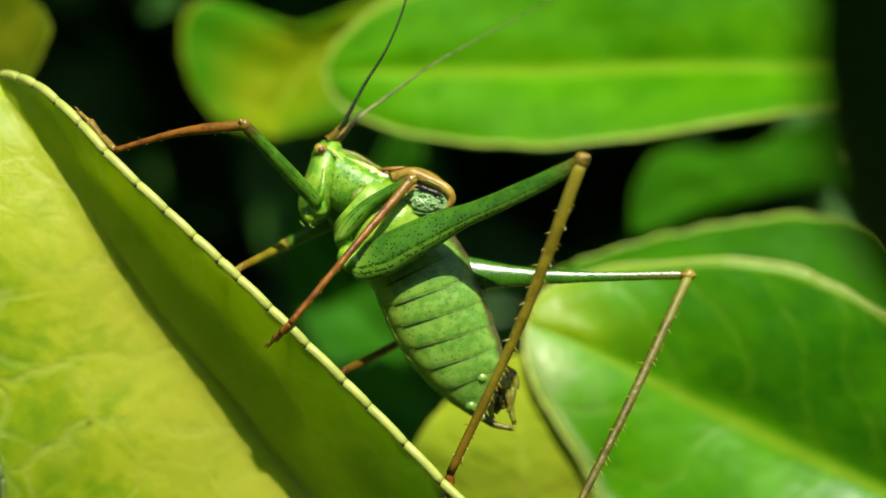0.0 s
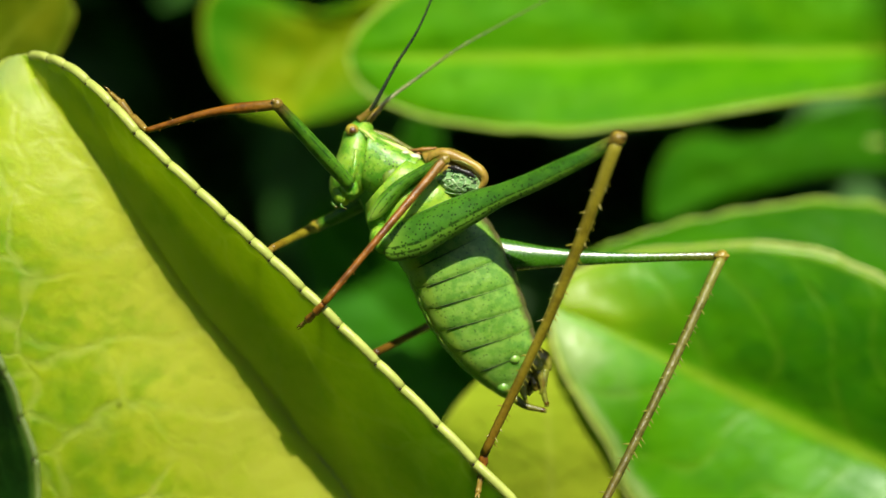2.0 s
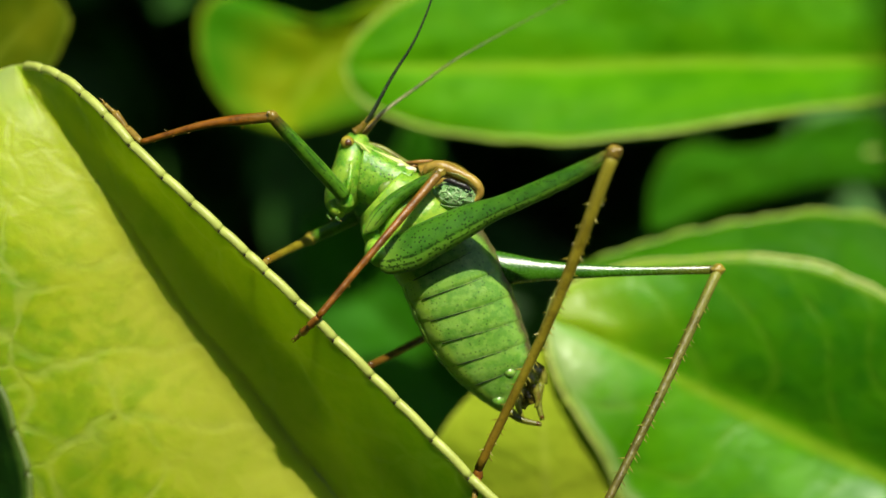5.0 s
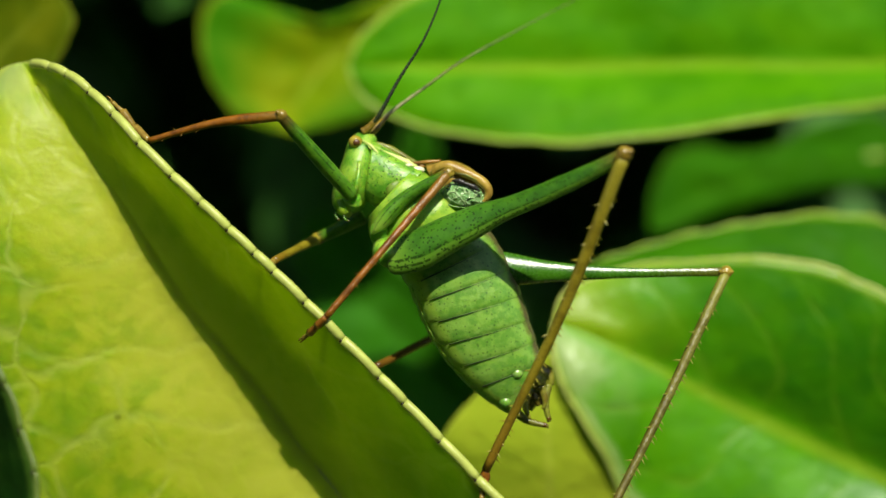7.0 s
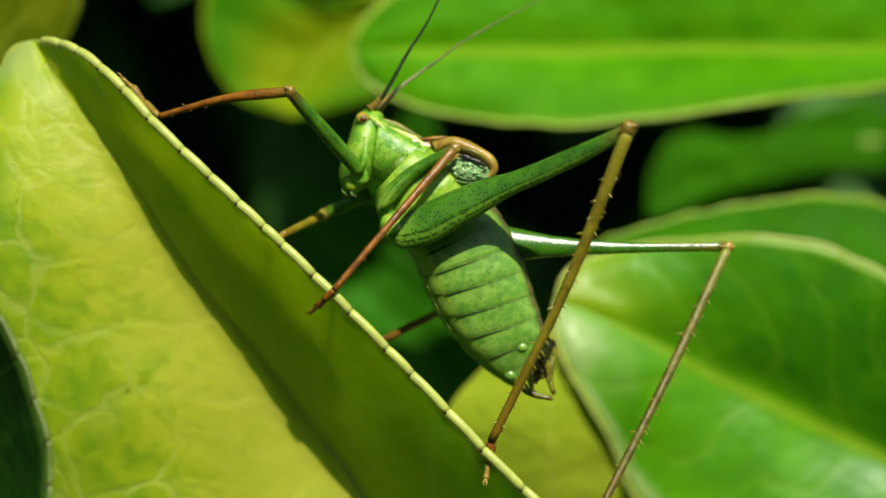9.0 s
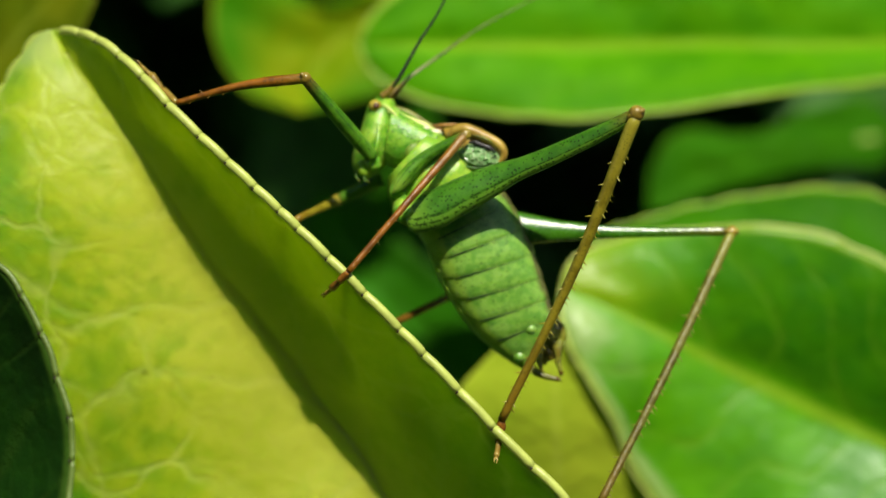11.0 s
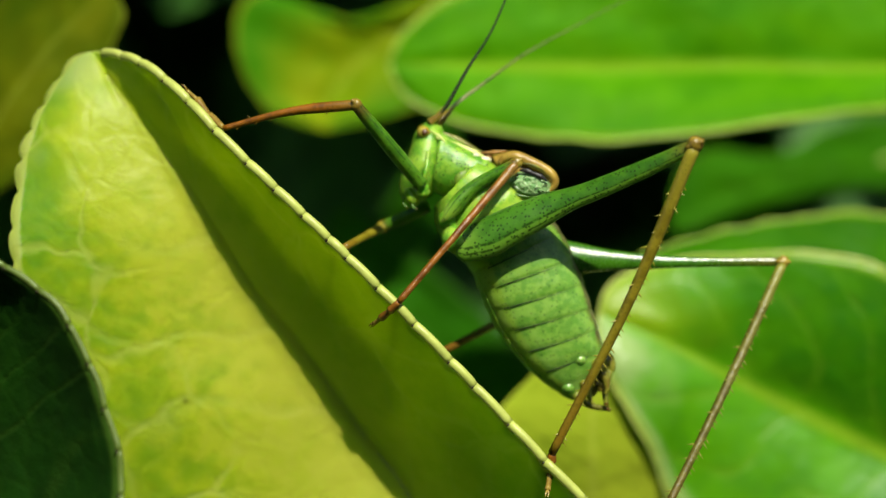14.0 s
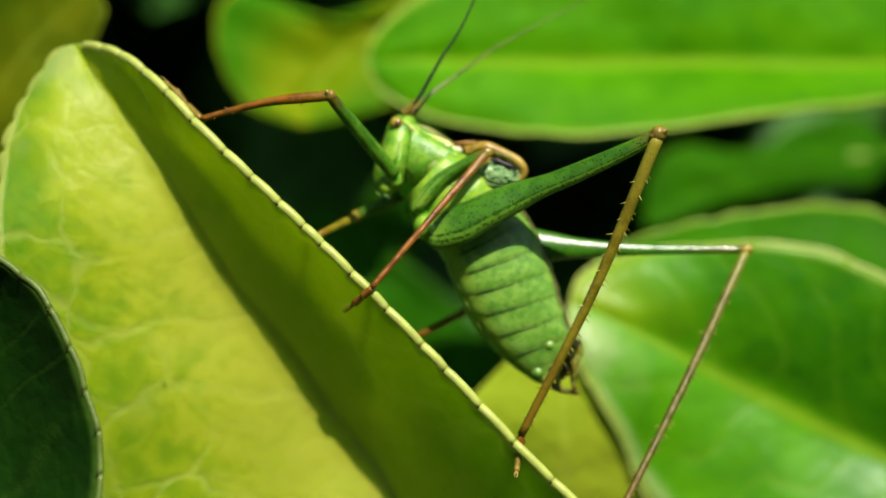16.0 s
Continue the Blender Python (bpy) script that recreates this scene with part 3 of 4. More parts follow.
# unseen block behind the viewer, added to cut and green the sky light
lumpy_block("hedge", -2.2, 2.2, -1.6, -1.0, 1.85, SKY_BLOCK, "added green block that cuts the sky light, out of view", "hedge", 0.05)
lumpy_block("backdrop", -1.15, 1.15, 0.26, 0.65, 1.4, DEPTH_SHADE, "dark block standing in for the hedge's shaded inside", "backdrop", 0.025)
build_foliage()


# ---- the shoot in front: folded yellow leaf and dark leaf ----
def build_front_shoot():
    root = Root("leafy_shoot", (9.5, -28.23, -4.0), "shoot with a folded yellow-green leaf and a dark leaf", "shrub shoot", "shoots of the hedge")
    base, tip = (8.99, -26.12, -2.0), (-24.15, 9.4, -4.6)
    right = [base, (4.97, -17.05, 1.4), (0.17, -11.87, 1.5), (-5.05, -6.51, 1.5), (-10.02, -1.63, 1.6), (-16.11, 4.00, 1.0), (-18.79, 6.70, -0.1), (-21.17, 8.57, -1.6), (-22.14, 8.81, -2.8), (-23.26, 9.32, -3.9), tip]
    mid = [base, (-0.8, -23.98, -8.2), (-6.9, -14.31, -7.1), (-9.14, -11.39, -6.35), (-11.22, -8.42, -5.8), (-13.05, -6.02, -5.0), (-15.09, -3.57, -4.4), (-18.53, 1.81, -3.4), (-21.64, 5.86, -3.7), tip]
    left = [base, (-11.79, -28.01, -5.0), (-21.82, -19.6, -5.0), (-26.16, -9.52, -2.8), (-27.44, -1.61, -1.8), (-27.37, 2.8, -2.8), (-27.02, 4.99, -3.5), (-26.39, 6.67, -4.2), (-25.68, 7.99, -4.6), (-24.94, 8.98, -4.7), tip]
    leaf, grid = grow(root, "folded yellow-green leaf with crenate pale margin", left, mid, right, YELLOW_LEAF, MARGIN, 0.22, proud=-0.1, teeth=36, depth=(0.42, 0.0), nu=300, bulge=(0.5, -0.4), wave=0.5, petiole=[(10.88, -27.32, -3.0), (11.91, -28.53, -4.0)])
    cuts = [0.05, 0.12, 0.18, 0.24, 0.29, 0.345, 0.395, 0.445, 0.48, 0.53, 0.58, 0.62, 0.645, 0.68, 0.715, 0.755, 0.80, 0.84, 0.88, 0.915, 0.95, 0.985]
    rim_pieces(root, leaf, smooth(grid[::10, -1].tolist(), 240), cuts, 0.235, MARGIN, away=(0.03, 0.0, 0.20))
    # the leaf in shade, its shade put into a near-black colour
    base2, tip2 = (-29.74, -26.83, 7.0), (-28.58, -1.15, 5.0)
    right2 = [base2, (-22.48, -19.61, 8.0), (-20.58, -12.87, 7.0), (-21.63, -8.28, 6.4), (-23.31, -4.85, 6.0), (-24.72, -3.36, 5.6), (-26.4, -2.32, 5.2), tip2]
    mid2 = [base2, (-28.76, -19.63, 2.0), (-28.97, -11.52, 0.5), (-29.09, -5.84, 1.5), tip2]
    left2 = [base2, (-35.45, -19.22, 4.0), (-36.11, -11.18, 4.0), (-33.57, -4.7, 4.0), tip2]
    leaf2, grid2 = grow(root, "leaf with shade put into its near-black green, pale dotted margin", left2, mid2, right2, DEEP_SHADE_LEAF, MARGIN_SHADE, 0.25, teeth=14, depth=0.3, bulge=(0, -0.4), wave=0.3, seed=4, petiole=[(-13.39, -28.2, 3.0), (10.1, -28.83, -4.0)])
    rim_pieces(root, leaf2, smooth(grid2[::3, -1].tolist(), 160), [0.08 + 0.065 * k for k in range(15)], 0.15, MARGIN_SHADE)
    root.part("stem", tube([(9.5, -28.23, -4.0), (12.51, -28.68, -4.0), (16.22, -33.29, -8.0), (18.34, -69.61, -20.0), (30, -95, -300)], [0.7, 0.9, 1.2], 10), STEM)


def build_right_shoot():
    root = Root("leafy_shoot", (40.42, -16.62, -22.0), "shoot with two broad fresh green leaves", "shrub shoot", "shoots of the hedge")
    base, tip = (35.41, -18.96, -18.0), (5.16, -4.67, -18.0)
    upper = [base, (31.66, -8.76, -15.0), (26.63, -4.11, -15.4), (22.73, -2.01, -15.9), (19.42, -1.06, -16.4), (15.41, -0.86, -17.1), (11.06, -1.36, -18.4), (7.59, -2.25, -18.8), (5.81, -3.29, -18.4), tip]
    mid = [base, (26.61, -14.68, -19.0), (19.61, -11.42, -19.2), (13.19, -8.32, -18.7), (8.57, -6.06, -18.0), tip]
    lower = [base, (24.46, -23.2, -16.0), (14.57, -20.98, -18.5), (9.96, -15.92, -18.6), (8.45, -12.61, -17.4), (6.85, -10.13, -16.8), (5.65, -7.72, -16.9), (5.13, -6.03, -17.5), tip]
    grow(root, "broad fresh green leaf with a painted whitish sheen", lower, mid, upper, BROAD_LEAF, MARGIN, 0.3, teeth=26, depth=0.42, bulge=(0.4, 0.4), wave=0.4, seed=1, rim=0.12, petiole=[(38.95, -18.44, -20.0), (40.42, -17.71, -22.0)])
    base2, tip2 = (32.17, -5.98, -26.0), (7.42, -1.44, -24.0)
    upper2 = [base2, (30.95, -1.86, -27.0), (28.86, 1.18, -27.0), (24.5, 2.01, -27.0), (19.48, 1.55, -26.5), (14.88, 0.71, -26.0), (11.02, -0.34, -25.0), tip2]
    mid2 = [base2, (26.54, -2.93, -24.5), (19.13, -1.45, -24.5), (12.4, -1.07, -24.0), tip2]
    lower2 = [base2, (26.18, -8.01, -23.0), (18.86, -6.54, -23.0), (11.55, -3.62, -23.0), tip2]
    grow(root, "fresh green leaf behind another leaf", lower2, mid2, upper2, REAR_LEAF, MARGIN_GREEN, 0.3, teeth=20, depth=0.45, wave=0.4, seed=2, rim=0.13, petiole=[(37.84, -12.63, -25.0), (40.42, -16.62, -22.0)])
    root.part("stem", tube([(39.68, -14.67, -21.0), (41.53, -19.71, -23.0), (45.42, -41.25, -30.0), (47.28, -91.48, -40.0), (90, -110, -310)], [0.8, 1.0, 1.3], 10), STEM)


def build_upper_shoot():
    root = Root("leafy_shoot", (40.38, 26.05, -45.0), "shoot with long bright green leaves and a yellow one", "shrub shoot", "shoots of the hedge")
    base, tip = (41.31, 14.27, -35.0), (-8.14, 12.14, -29.5)
    lower = [base, (34.47, 11.27, -32.5), (27.62, 10.05, -30.5), (19.75, 8.84, -28.0), (14.01, 7.85, -28.0), (7.5, 7.19, -28.0), (1.38, 7.46, -28.5), (-3.24, 8.38, -29.0), (-6.75, 9.97, -29.5), tip]
    mid = [base, (26.4, 12.64, -32.0), (16.49, 12.64, -32.0), (6.52, 12.3, -31.0), (-1.71, 12.04, -30.0), tip]
    upper = [base, (34.92, 17.78, -34.0), (24.42, 18.67, -32.0), (12.47, 18.98, -31.5), (2.59, 18.59, -31.0), (-3.27, 16.98, -30.0), (-6.75, 14.39, -29.5), tip]
    grow(root, "long bright green leaf with pale midrib and margin", upper, mid, lower, GREEN_LEAF, MARGIN_GREEN, 0.42, teeth=22, depth=0.35, bulge=(0.3, 0.3), wave=0.4, seed=6, rim=0.17, petiole=[(45.17, 17.84, -40.0), (44.24, 24.03, -46.0)])
    base2, tip2 = (-0.17, 22.35, -44.0), (-13.09, 8.4, -42.0)
    left2 = [base2, (-8.05, 18.33, -44.0), (-11.94, 17.12, -43.5), (-14.49, 17.31, -43.0), (-16.23, 18.79, -43.0), (-18.6, 18.81, -42.0), (-19.89, 16.83, -42.0), (-19.37, 13.17, -42.0), (-17.05, 9.86, -42.0), tip2]
    mid2 = [base2, (-4.58, 18.12, -45.0), (-9.87, 14.59, -45.0), (-12.42, 11.42, -44.0), tip2]
    right2 = [base2, (1.59, 16.79, -45.0), (-2.8, 12.29, -44.0), (-7.98, 9.81, -43.0), tip2]
    grow(root, "rounded green leaf flushed yellow in the middle", left2, mid2, right2, BLUR_YELLOW, MARGIN_GREEN, 0.3, teeth=12, depth=0.2, bulge=(0.4, 0.6), wave=0.5, seed=7, petiole=[(18.48, 28.47, -46.0), (40.38, 26.05, -45.0)])
    base3, tip3 = (38.83, 8.62, -57.0), (15.41, 1.2, -51.0)
    up3 = [base3, (35.46, 11.37, -57.0), (31.38, 10.81, -56.0), (28.78, 9.93, -55.0), (26.22, 8.44, -54.0), (22.83, 7.94, -53.5), (19.71, 8.38, -53.0), (17.1, 7.25, -52.0), (15.65, 4.44, -51.5), tip3]
    mid3 = [base3, (31.63, 7.41, -55.0), (25.09, 6.13, -53.0), (20.26, 4.23, -52.0), tip3]
    low3 = [base3, (36.17, 5.69, -56.0), (33.06, 5.65, -55.0), (29.05, 5.14, -54.0), (25.09, 4.17, -53.0), (20.73, 2.83, -52.0), (17.34, 1.66, -51.0), tip3]
    grow(root, "blurred mid-green leaf behind the others", up3, mid3, low3, MID_LEAF, MARGIN_GREEN, 0.3, teeth=12, depth=0.2, wave=0.8, seed=8, petiole=[(43.48, 9.75, -58.0), (47.89, 20.19, -50.0)])
    root.part("stem", tube([(37.73, 26.93, -45.0), (42.14, 25.61, -45.0), (53.39, 11.03, -50.0), (69.67, -52.11, -60.0), (140, -70, -320)], [0.7, 1.0, 1.4], 10), STEM)


def build_lower_shoot():
    root = Root("leafy_shoot", (5.11, -40.07, -45.0), "shoot with a yellow leaf and a shaded green leaf", "shrub shoot", "shoots of the hedge")
    base, tip = (4.36, -30.03, -26.0), (4.57, -6.4, -17.8)
    left = [base, (-3.13, -23.8, -25.0), (-3.03, -16.55, -21.5), (-1.62, -11.88, -19.2), (0.56, -9.08, -18.6), (2.66, -7.31, -18.3), tip]
    mid = [base, (5.25, -20.09, -21.2), (4.91, -12.51, -18.0), tip]
    right = [base, (11.4, -22.4, -21.7), (10.9, -16.4, -19.3), (9.3, -12.95, -18.05), (7.6, -10.2, -17.4), (6.3, -7.9, -17.4), tip]
    grow(root, "young yellow leaf, blurred below the cricket", left, mid, right, YOUNG_LEAF, MARGIN_GREEN, 0.15, teeth=12, depth=0.0, wave=0.05, seed=9, petiole=[(4.68, -34.63, -34.0), (5.11, -40.07, -45.0)])
    base2, tip2 = (5.79, -21.4, -62.0), (-12.42, 3.35, -58.0)
    left2 = [base2, (-3.15, -17.66, -60.0), (-8.83, -11.6, -58.0), (-12.32, -5.77, -58.0), (-13.68, -0.44, -58.0), tip2]
    mid2 = [base2, (0.8, -13.92, -62.0), (-5.12, -7.33, -60.0), (-9.48, -1.66, -59.0), tip2]
    right2 = [base2, (5.71, -12.25, -60.0), (0.78, -6.3, -59.0), (-4.56, -1.89, -58.0), (-8.93, 1.99, -58.0), tip2]
    grow(root, "mid-green leaf deep in the shade", left2, mid2, right2, SHADE_LEAF, MARGIN_GREEN, 0.3, teeth=10, depth=0.1, wave=0.8, seed=10, petiole=[(6.93, -31.3, -55.0), (5.11, -40.07, -45.0)])
    base3, tip3 = (-13.53, -23.53, -66.0), (-3.15, 11.61, -60.0)
    left3 = [base3, (-14.2, -13.19, -65.0), (-10.4, -1.46, -63.0), (-6.6, 6.0, -61.0), (-4.6, 9.89, -60.0), tip3]
    mid3 = [base3, (-10.4, -10.71, -66.0), (-6.0, 2.07, -64.0), tip3]
    right3 = [base3, (-7.33, -10.64, -65.0), (-3.21, -0.45, -63.0), (-1.68, 7.48, -61.0), tip3]
    grow(root, "dull green leaf deep in the shade", left3, mid3, right3, SHADE_LEAF, MARGIN_GREEN, 0.3, teeth=10, depth=0.1, wave=0.8, seed=15, petiole=[(-9.05, -34.89, -60.0), (4.67, -39.85, -45.0)])
    root.part("stem", tube([(4.67, -39.19, -45.0), (5.6, -41.71, -46.0), (10.63, -96.39, -60.0), (10, -120, -310)], [0.7, 0.9, 1.3], 10), STEM)


def build_corner_shoot():
    root = Root("leafy_shoot", (-40.28, 21.07, -30.0), "shoot with a yellow leaf beside the dark gap", "shrub shoot", "shoots of the hedge")
    base, tip = (-38.07, -0.44, -26.0), (-26.6, 16.13, -24.0)
    right = [base, (-32.7, 3.19, -24.0), (-29.4, 6.71, -23.0), (-26.85, 10.93, -23.0), (-25.45, 14.16, -23.0), tip]
    mid = [base, (-33.68, 6.9, -24.0), (-30.49, 11.71, -24.0), (-27.99, 14.51, -24.0), tip]
    left = [base, (-39.26, 8.87, -30.0), (-36.16, 15.26, -31.0), (-30.62, 18.33, -28.0), tip]
    grow(root, "yellow-green leaf folded along its midrib", left, mid, right, DULL_YELLOW, MARGIN_GREEN, 0.3, teeth=12, depth=0.2, wave=0.4, seed=12, petiole=[(-38.42, 5.4, -28.0), (-40.28, 20.29, -30.0)])
    root.part("stem", tube([(-40.28, 21.85, -30.0), (-41.38, 5.59, -32.0), (-49.63, -48.49, -50.0), (-53.34, -96.39, -60.0), (-90, -110, -310)], [0.8, 1.0, 1.4], 10), STEM)


def build_near_shoot():
    root = Root("leafy_shoot", (11.68, -4.96, 58.0), "shoot with a dark leaf close to the viewer", "shrub shoot", "shoots of the hedge")
    base, tip = (11.78, -4.39, 56.0), (8.61, 10.0, 50.0)
    left = [base, (10.94, -3.01, 50.0), (9.86, -1.46, 48.0), (9.12, 0.14, 47.0), (8.53, 2.06, 46.5), (8.25, 4.11, 46.5), (8.14, 6.2, 47.0), (8.26, 8.5, 48.0), tip]
    mid = [base, (10.92, -0.56, 56.0), (10.34, 2.78, 56.0), (9.65, 6.57, 54.0), tip]
    right = [base, (13.78, -0.48, 60.0), (12.81, 2.28, 61.0), (11.38, 6.13, 58.0), tip]
    grow(root, "leaf edge with shade put into its near-black green, much blurred", left, mid, right, DEEP_SHADE_LEAF, MARGIN_SHADE, 0.2, teeth=14, depth=0.1, wave=0.2, seed=21, petiole=[(11.95, -4.78, 57.0), (11.68, -4.96, 58.0)])
    root.part("stem", tube([(11.59, -4.78, 58.0), (11.77, -5.14, 58.0), (17.6, -25.07, 50.0), (60, -90, -40), (80, -120, -310)], [0.5, 0.6, 0.9], 10), STEM)


build_near_shoot()
build_front_shoot()
build_right_shoot()
build_upper_shoot()
build_lower_shoot()
build_corner_shoot()


# ---- the bush cricket ----
CERCI = []


def leg(root, name, label, hip, knee, ankle, foot, femur_radii, tibia_radii, femur_mat, tibia_mat, bend=(0, 0, 0), deep=1.0, spines=0, spine_size=0.4, sag=(0, 0, 0), twist=0.0, shape=None):
    """One leg: femur, knee, tibia with spines, tarsus in joints, claws."""
    hip, knee, ankle = (np.array(p, float) for p in (hip, knee, ankle))
    foot = [np.array(p, float) for p in foot]
    thigh = root.part(name, shape or tube([hip, (hip + knee) / 2 + np.array(bend), knee], femur_radii, 16, 26, deep, 0.0, twist), femur_mat, None, label)
    r0 = tibia_radii[0]
    root.part("knee", ball(knee, (r0 * 1.22, r0 * 1.22, r0 * 1.22), 10), KNEE, thigh)
    d = (knee - hip) / np.linalg.norm(knee - hip)
    for dz in (-0.6, 0.6):
        q = knee + np.array((0, 0, dz * r0))
        root.part("knee_lobe", tube([q - d * r0 * 1.6, q, q + d * r0 * 1.25], [r0 * 0.35, r0 * 0.65, r0 * 0.3], 8, 6), KNEE, thigh)
    shin = [knee, (knee + ankle) / 2 + np.array(sag), ankle]
    root.part("tibia", tube(shin, tibia_radii, 10, 26), tibia_mat, thigh)
    joints = [ankle, *foot]
    for a, b in zip(joints, joints[1:]):
        last = b is joints[-1]
        root.part("tarsus_joint", tube([a, (a + b) / 2, b], [r0 * 0.55, r0 * 0.4, r0 * 0.5] if last else [r0 * 0.55, r0 * 0.75, r0 * 0.85], 8, 5), FOOT_TIP if last or name == "front_leg" else TARSUS, thigh, "tan end joint" if last else "")
    d = (joints[-1] - joints[-2]) / np.linalg.norm(joints[-1] - joints[-2])
    for s in (-1, 1):
        side = np.array((d[1], -d[0], 0.4)) * s
        e = joints[-1]
        root.part("claw", tube([e, e + d * 0.2 + side * 0.10, e + d * 0.42 + side * 0.07], [0.07, 0.05, 0.012], 6, 5), FOOT_TIP, thigh)
    if spines:
        shape = tube([(0, 0, 0), (0.10, 0.45, 0), (0.28, 1.0, 0)], [0.16, 0.10, 0.015], 5, 4)
        me = bpy.data.meshes.new("spine")
        me.from_pydata([tuple(np.array(v) * MM) for v in shape[0]], [], shape[1])
        me.materials.append(tibia_mat)
        rng = random.Random(len(name) + spines)
        axis = Vector(ankle - knee).normalized()
        out = axis.cross(Vector((0, 0, 1))).normalized()
        line = smooth(shin, 60)
        for k in range(spines):
            s = 0.12 + 0.86 * (k + rng.uniform(-0.3, 0.3)) / spines
            p = line[min(60, max(0, round(s * 60)))]
            way = (out if k % 3 == 2 else -out) + Vector((0, 0, rng.uniform(-0.3, 0.9)))
            way = (way.normalized() + axis * 0.5).normalized()
            r = float(np.interp(s, np.linspace(0, 1, len(tibia_radii)), tibia_radii))
            side = way.cross(axis).normalized()
            turn = Matrix((axis, way, axis.cross(way).normalized())).transposed()
            ob = new("spine", me)
            ob.parent = thigh
            size = spine_size * rng.uniform(0.7, 1.15)
            ob.matrix_basis = Matrix.LocRotScale((Vector(p - root.base) + way * r * 0.8) * MM, turn.to_quaternion(), (size,) * 3)
    return thigh


def build_cricket():
    root = Root("bush_cricket", (-7.76, -3.61, 4.0), "green speckled bush cricket with brown shins on a leaf edge", "bush cricket")
    # head
    head_rows = [((-5.44, 5.59, -2.6), (-6.27, 5.71, -2.6), 0.35), ((-5.27, 5.3, -2.6), (-6.75, 5.24, -2.6), 0.95), ((-5.33, 4.41, -2.6), (-7.07, 4.23, -2.6), 1.35), ((-5.44, 3.23, -2.6), (-7.46, 3.11, -2.6), 1.45), ((-5.68, 2.22, -2.6), (-7.6, 2.28, -2.6), 1.3), ((-6.21, 1.63, -2.6), (-7.43, 1.69, -2.6), 0.8), ((-6.57, 1.45, -2.6), (-7.16, 1.48, -2.6), 0.3)]
    head = root.part("head", loft(pairs(head_rows), 18), BODY)
    root.part("eye", ball((-6.36, 5.16, -1.75), (0.35, 0.34, 0.32)), EYE, head, "round amber eye")
    root.part("eye_spot", ball((-6.30, 5.12, -1.50), (0.19, 0.18, 0.13), 10), PUPIL, head)
    root.part("eye", ball((-6.29, 5.36, -3.6), (0.36, 0.36, 0.34)), EYE, head, "round amber eye")
    root.part("brow_line", tube([(-6.0, 5.24, -1.68), (-5.61, 5.0, -1.5), (-5.19, 4.58, -1.42)], [0.04, 0.08, 0.05], 8, 10, 0.6), PALE, head, "pale line behind the eye")
    root.part("mouthpart", tube([(-6.7, 1.44, -2.0), (-6.95, 1.72, -1.5), (-7.12, 2.19, -1.4)], [0.22, 0.36, 0.2], 10, 10), THORAX, head)
    root.part("cheek_fold", tube([(-6.12, 4.11, -1.25), (-6.22, 3.08, -1.05), (-6.46, 2.21, -1.15)], [0.08, 0.16, 0.08], 8, 12), BODY, head)
    # feelers
    for base, path, mat, radii in (
        ((-6.01, 5.72, -2.3), [(-5.65, 5.98, -2.2), (-5.11, 6.67, -2.0), (-4.08, 8.55, -2.0), (-3.06, 10.17, -2.0), (-2.38, 11.64, -2.0), (-1.94, 12.96, -2.0), (-1.44, 15.01, -2.0)], FEELER, [0.11, 0.09, 0.075, 0.06, 0.05, 0.045, 0.04]),
        ((-5.59, 5.68, -3.0), [(-5.29, 6.03, -3.0), (-4.6, 6.84, -3.4), (-2.84, 8.25, -4.4), (-0.73, 9.89, -5.6), (2.36, 11.78, -7.0), (6.07, 14.01, -9.0), (9.61, 16.26, -11.0)], FEELER_PALE, [0.10, 0.075, 0.055, 0.040, 0.032, 0.028, 0.022]),
    ):
        root.part("feeler_socket", tube([base, path[0], path[1]], [0.21, 0.18, 0.12, 0.08], 8, 12, ridge=0.15), KNEE, head, "tan-brown antenna base")
        root.part("antenna", tube(path, radii, 8, 150, ridge=0.22), mat, head)
    for a, b, c in (((-7.21, 1.85, -1.8), (-7.37, 1.43, -1.6), (-7.13, 1.14, -1.5)), ((-6.78, 1.61, -1.6), (-6.89, 1.25, -1.4), (-6.64, 1.08, -1.3))):
        root.part("palp", tube([a, b, c], [0.05, 0.06, 0.04], 8), FEMUR_PLAIN, head)
    # pronotum
    pro_rows = [((-5.45, 5.3, -2.7), (-5.89, 2.22, -2.7), 1.5), ((-4.27, 4.65, -2.7), (-5.27, 1.87, -2.7), 1.75), ((-3.44, 4.18, -2.7), (-4.38, 1.98, -2.7), 1.9), ((-2.78, 3.91, -2.7), (-3.55, 2.46, -2.7), 1.9)]
    pro = root.part("pronotum", loft(pairs(pro_rows), 28, True, 0.85), PRONOTUM)
    root.part("back_ridge", tube([(-5.75, 4.92, -1.8), (-5.11, 4.68, -1.72), (-4.14, 4.29, -1.62), (-3.43, 3.95, -1.55), (-3.05, 3.72, -1.6)], [0.06, 0.13, 0.15, 0.19, 0.10], 8, 20, 0.6, 0.12), PALE, pro, "cream line along the side of the back")
    root.part("hind_edge", tube([(-3.40, 4.10, -1.8), (-2.60, 4.17, -1.75), (-1.95, 4.24, -1.8)], [0.06, 0.11, 0.05], 8, 12), RUST, pro, "rust-brown hind edge of the neck plate")
    for px in (((-4.57, 4.75, -2.9), 0.2), ((-2.95, 3.95, -2.2), 0.22)):
        root.part("rust_spot", ball(px[0], (px[1] * 1.6, px[1] * 0.7, 0.5), 8), RUST, pro, "rust-brown mark")
    root.part("back_plate", tube([(-5.45, 5.22, -2.6), (-4.54, 4.86, -2.6), (-3.76, 4.42, -2.6), (-3.15, 4.12, -2.6)], [0.08, 0.17, 0.16, 0.08], 10, 20), OLIVE, pro, "olive middle of the back")
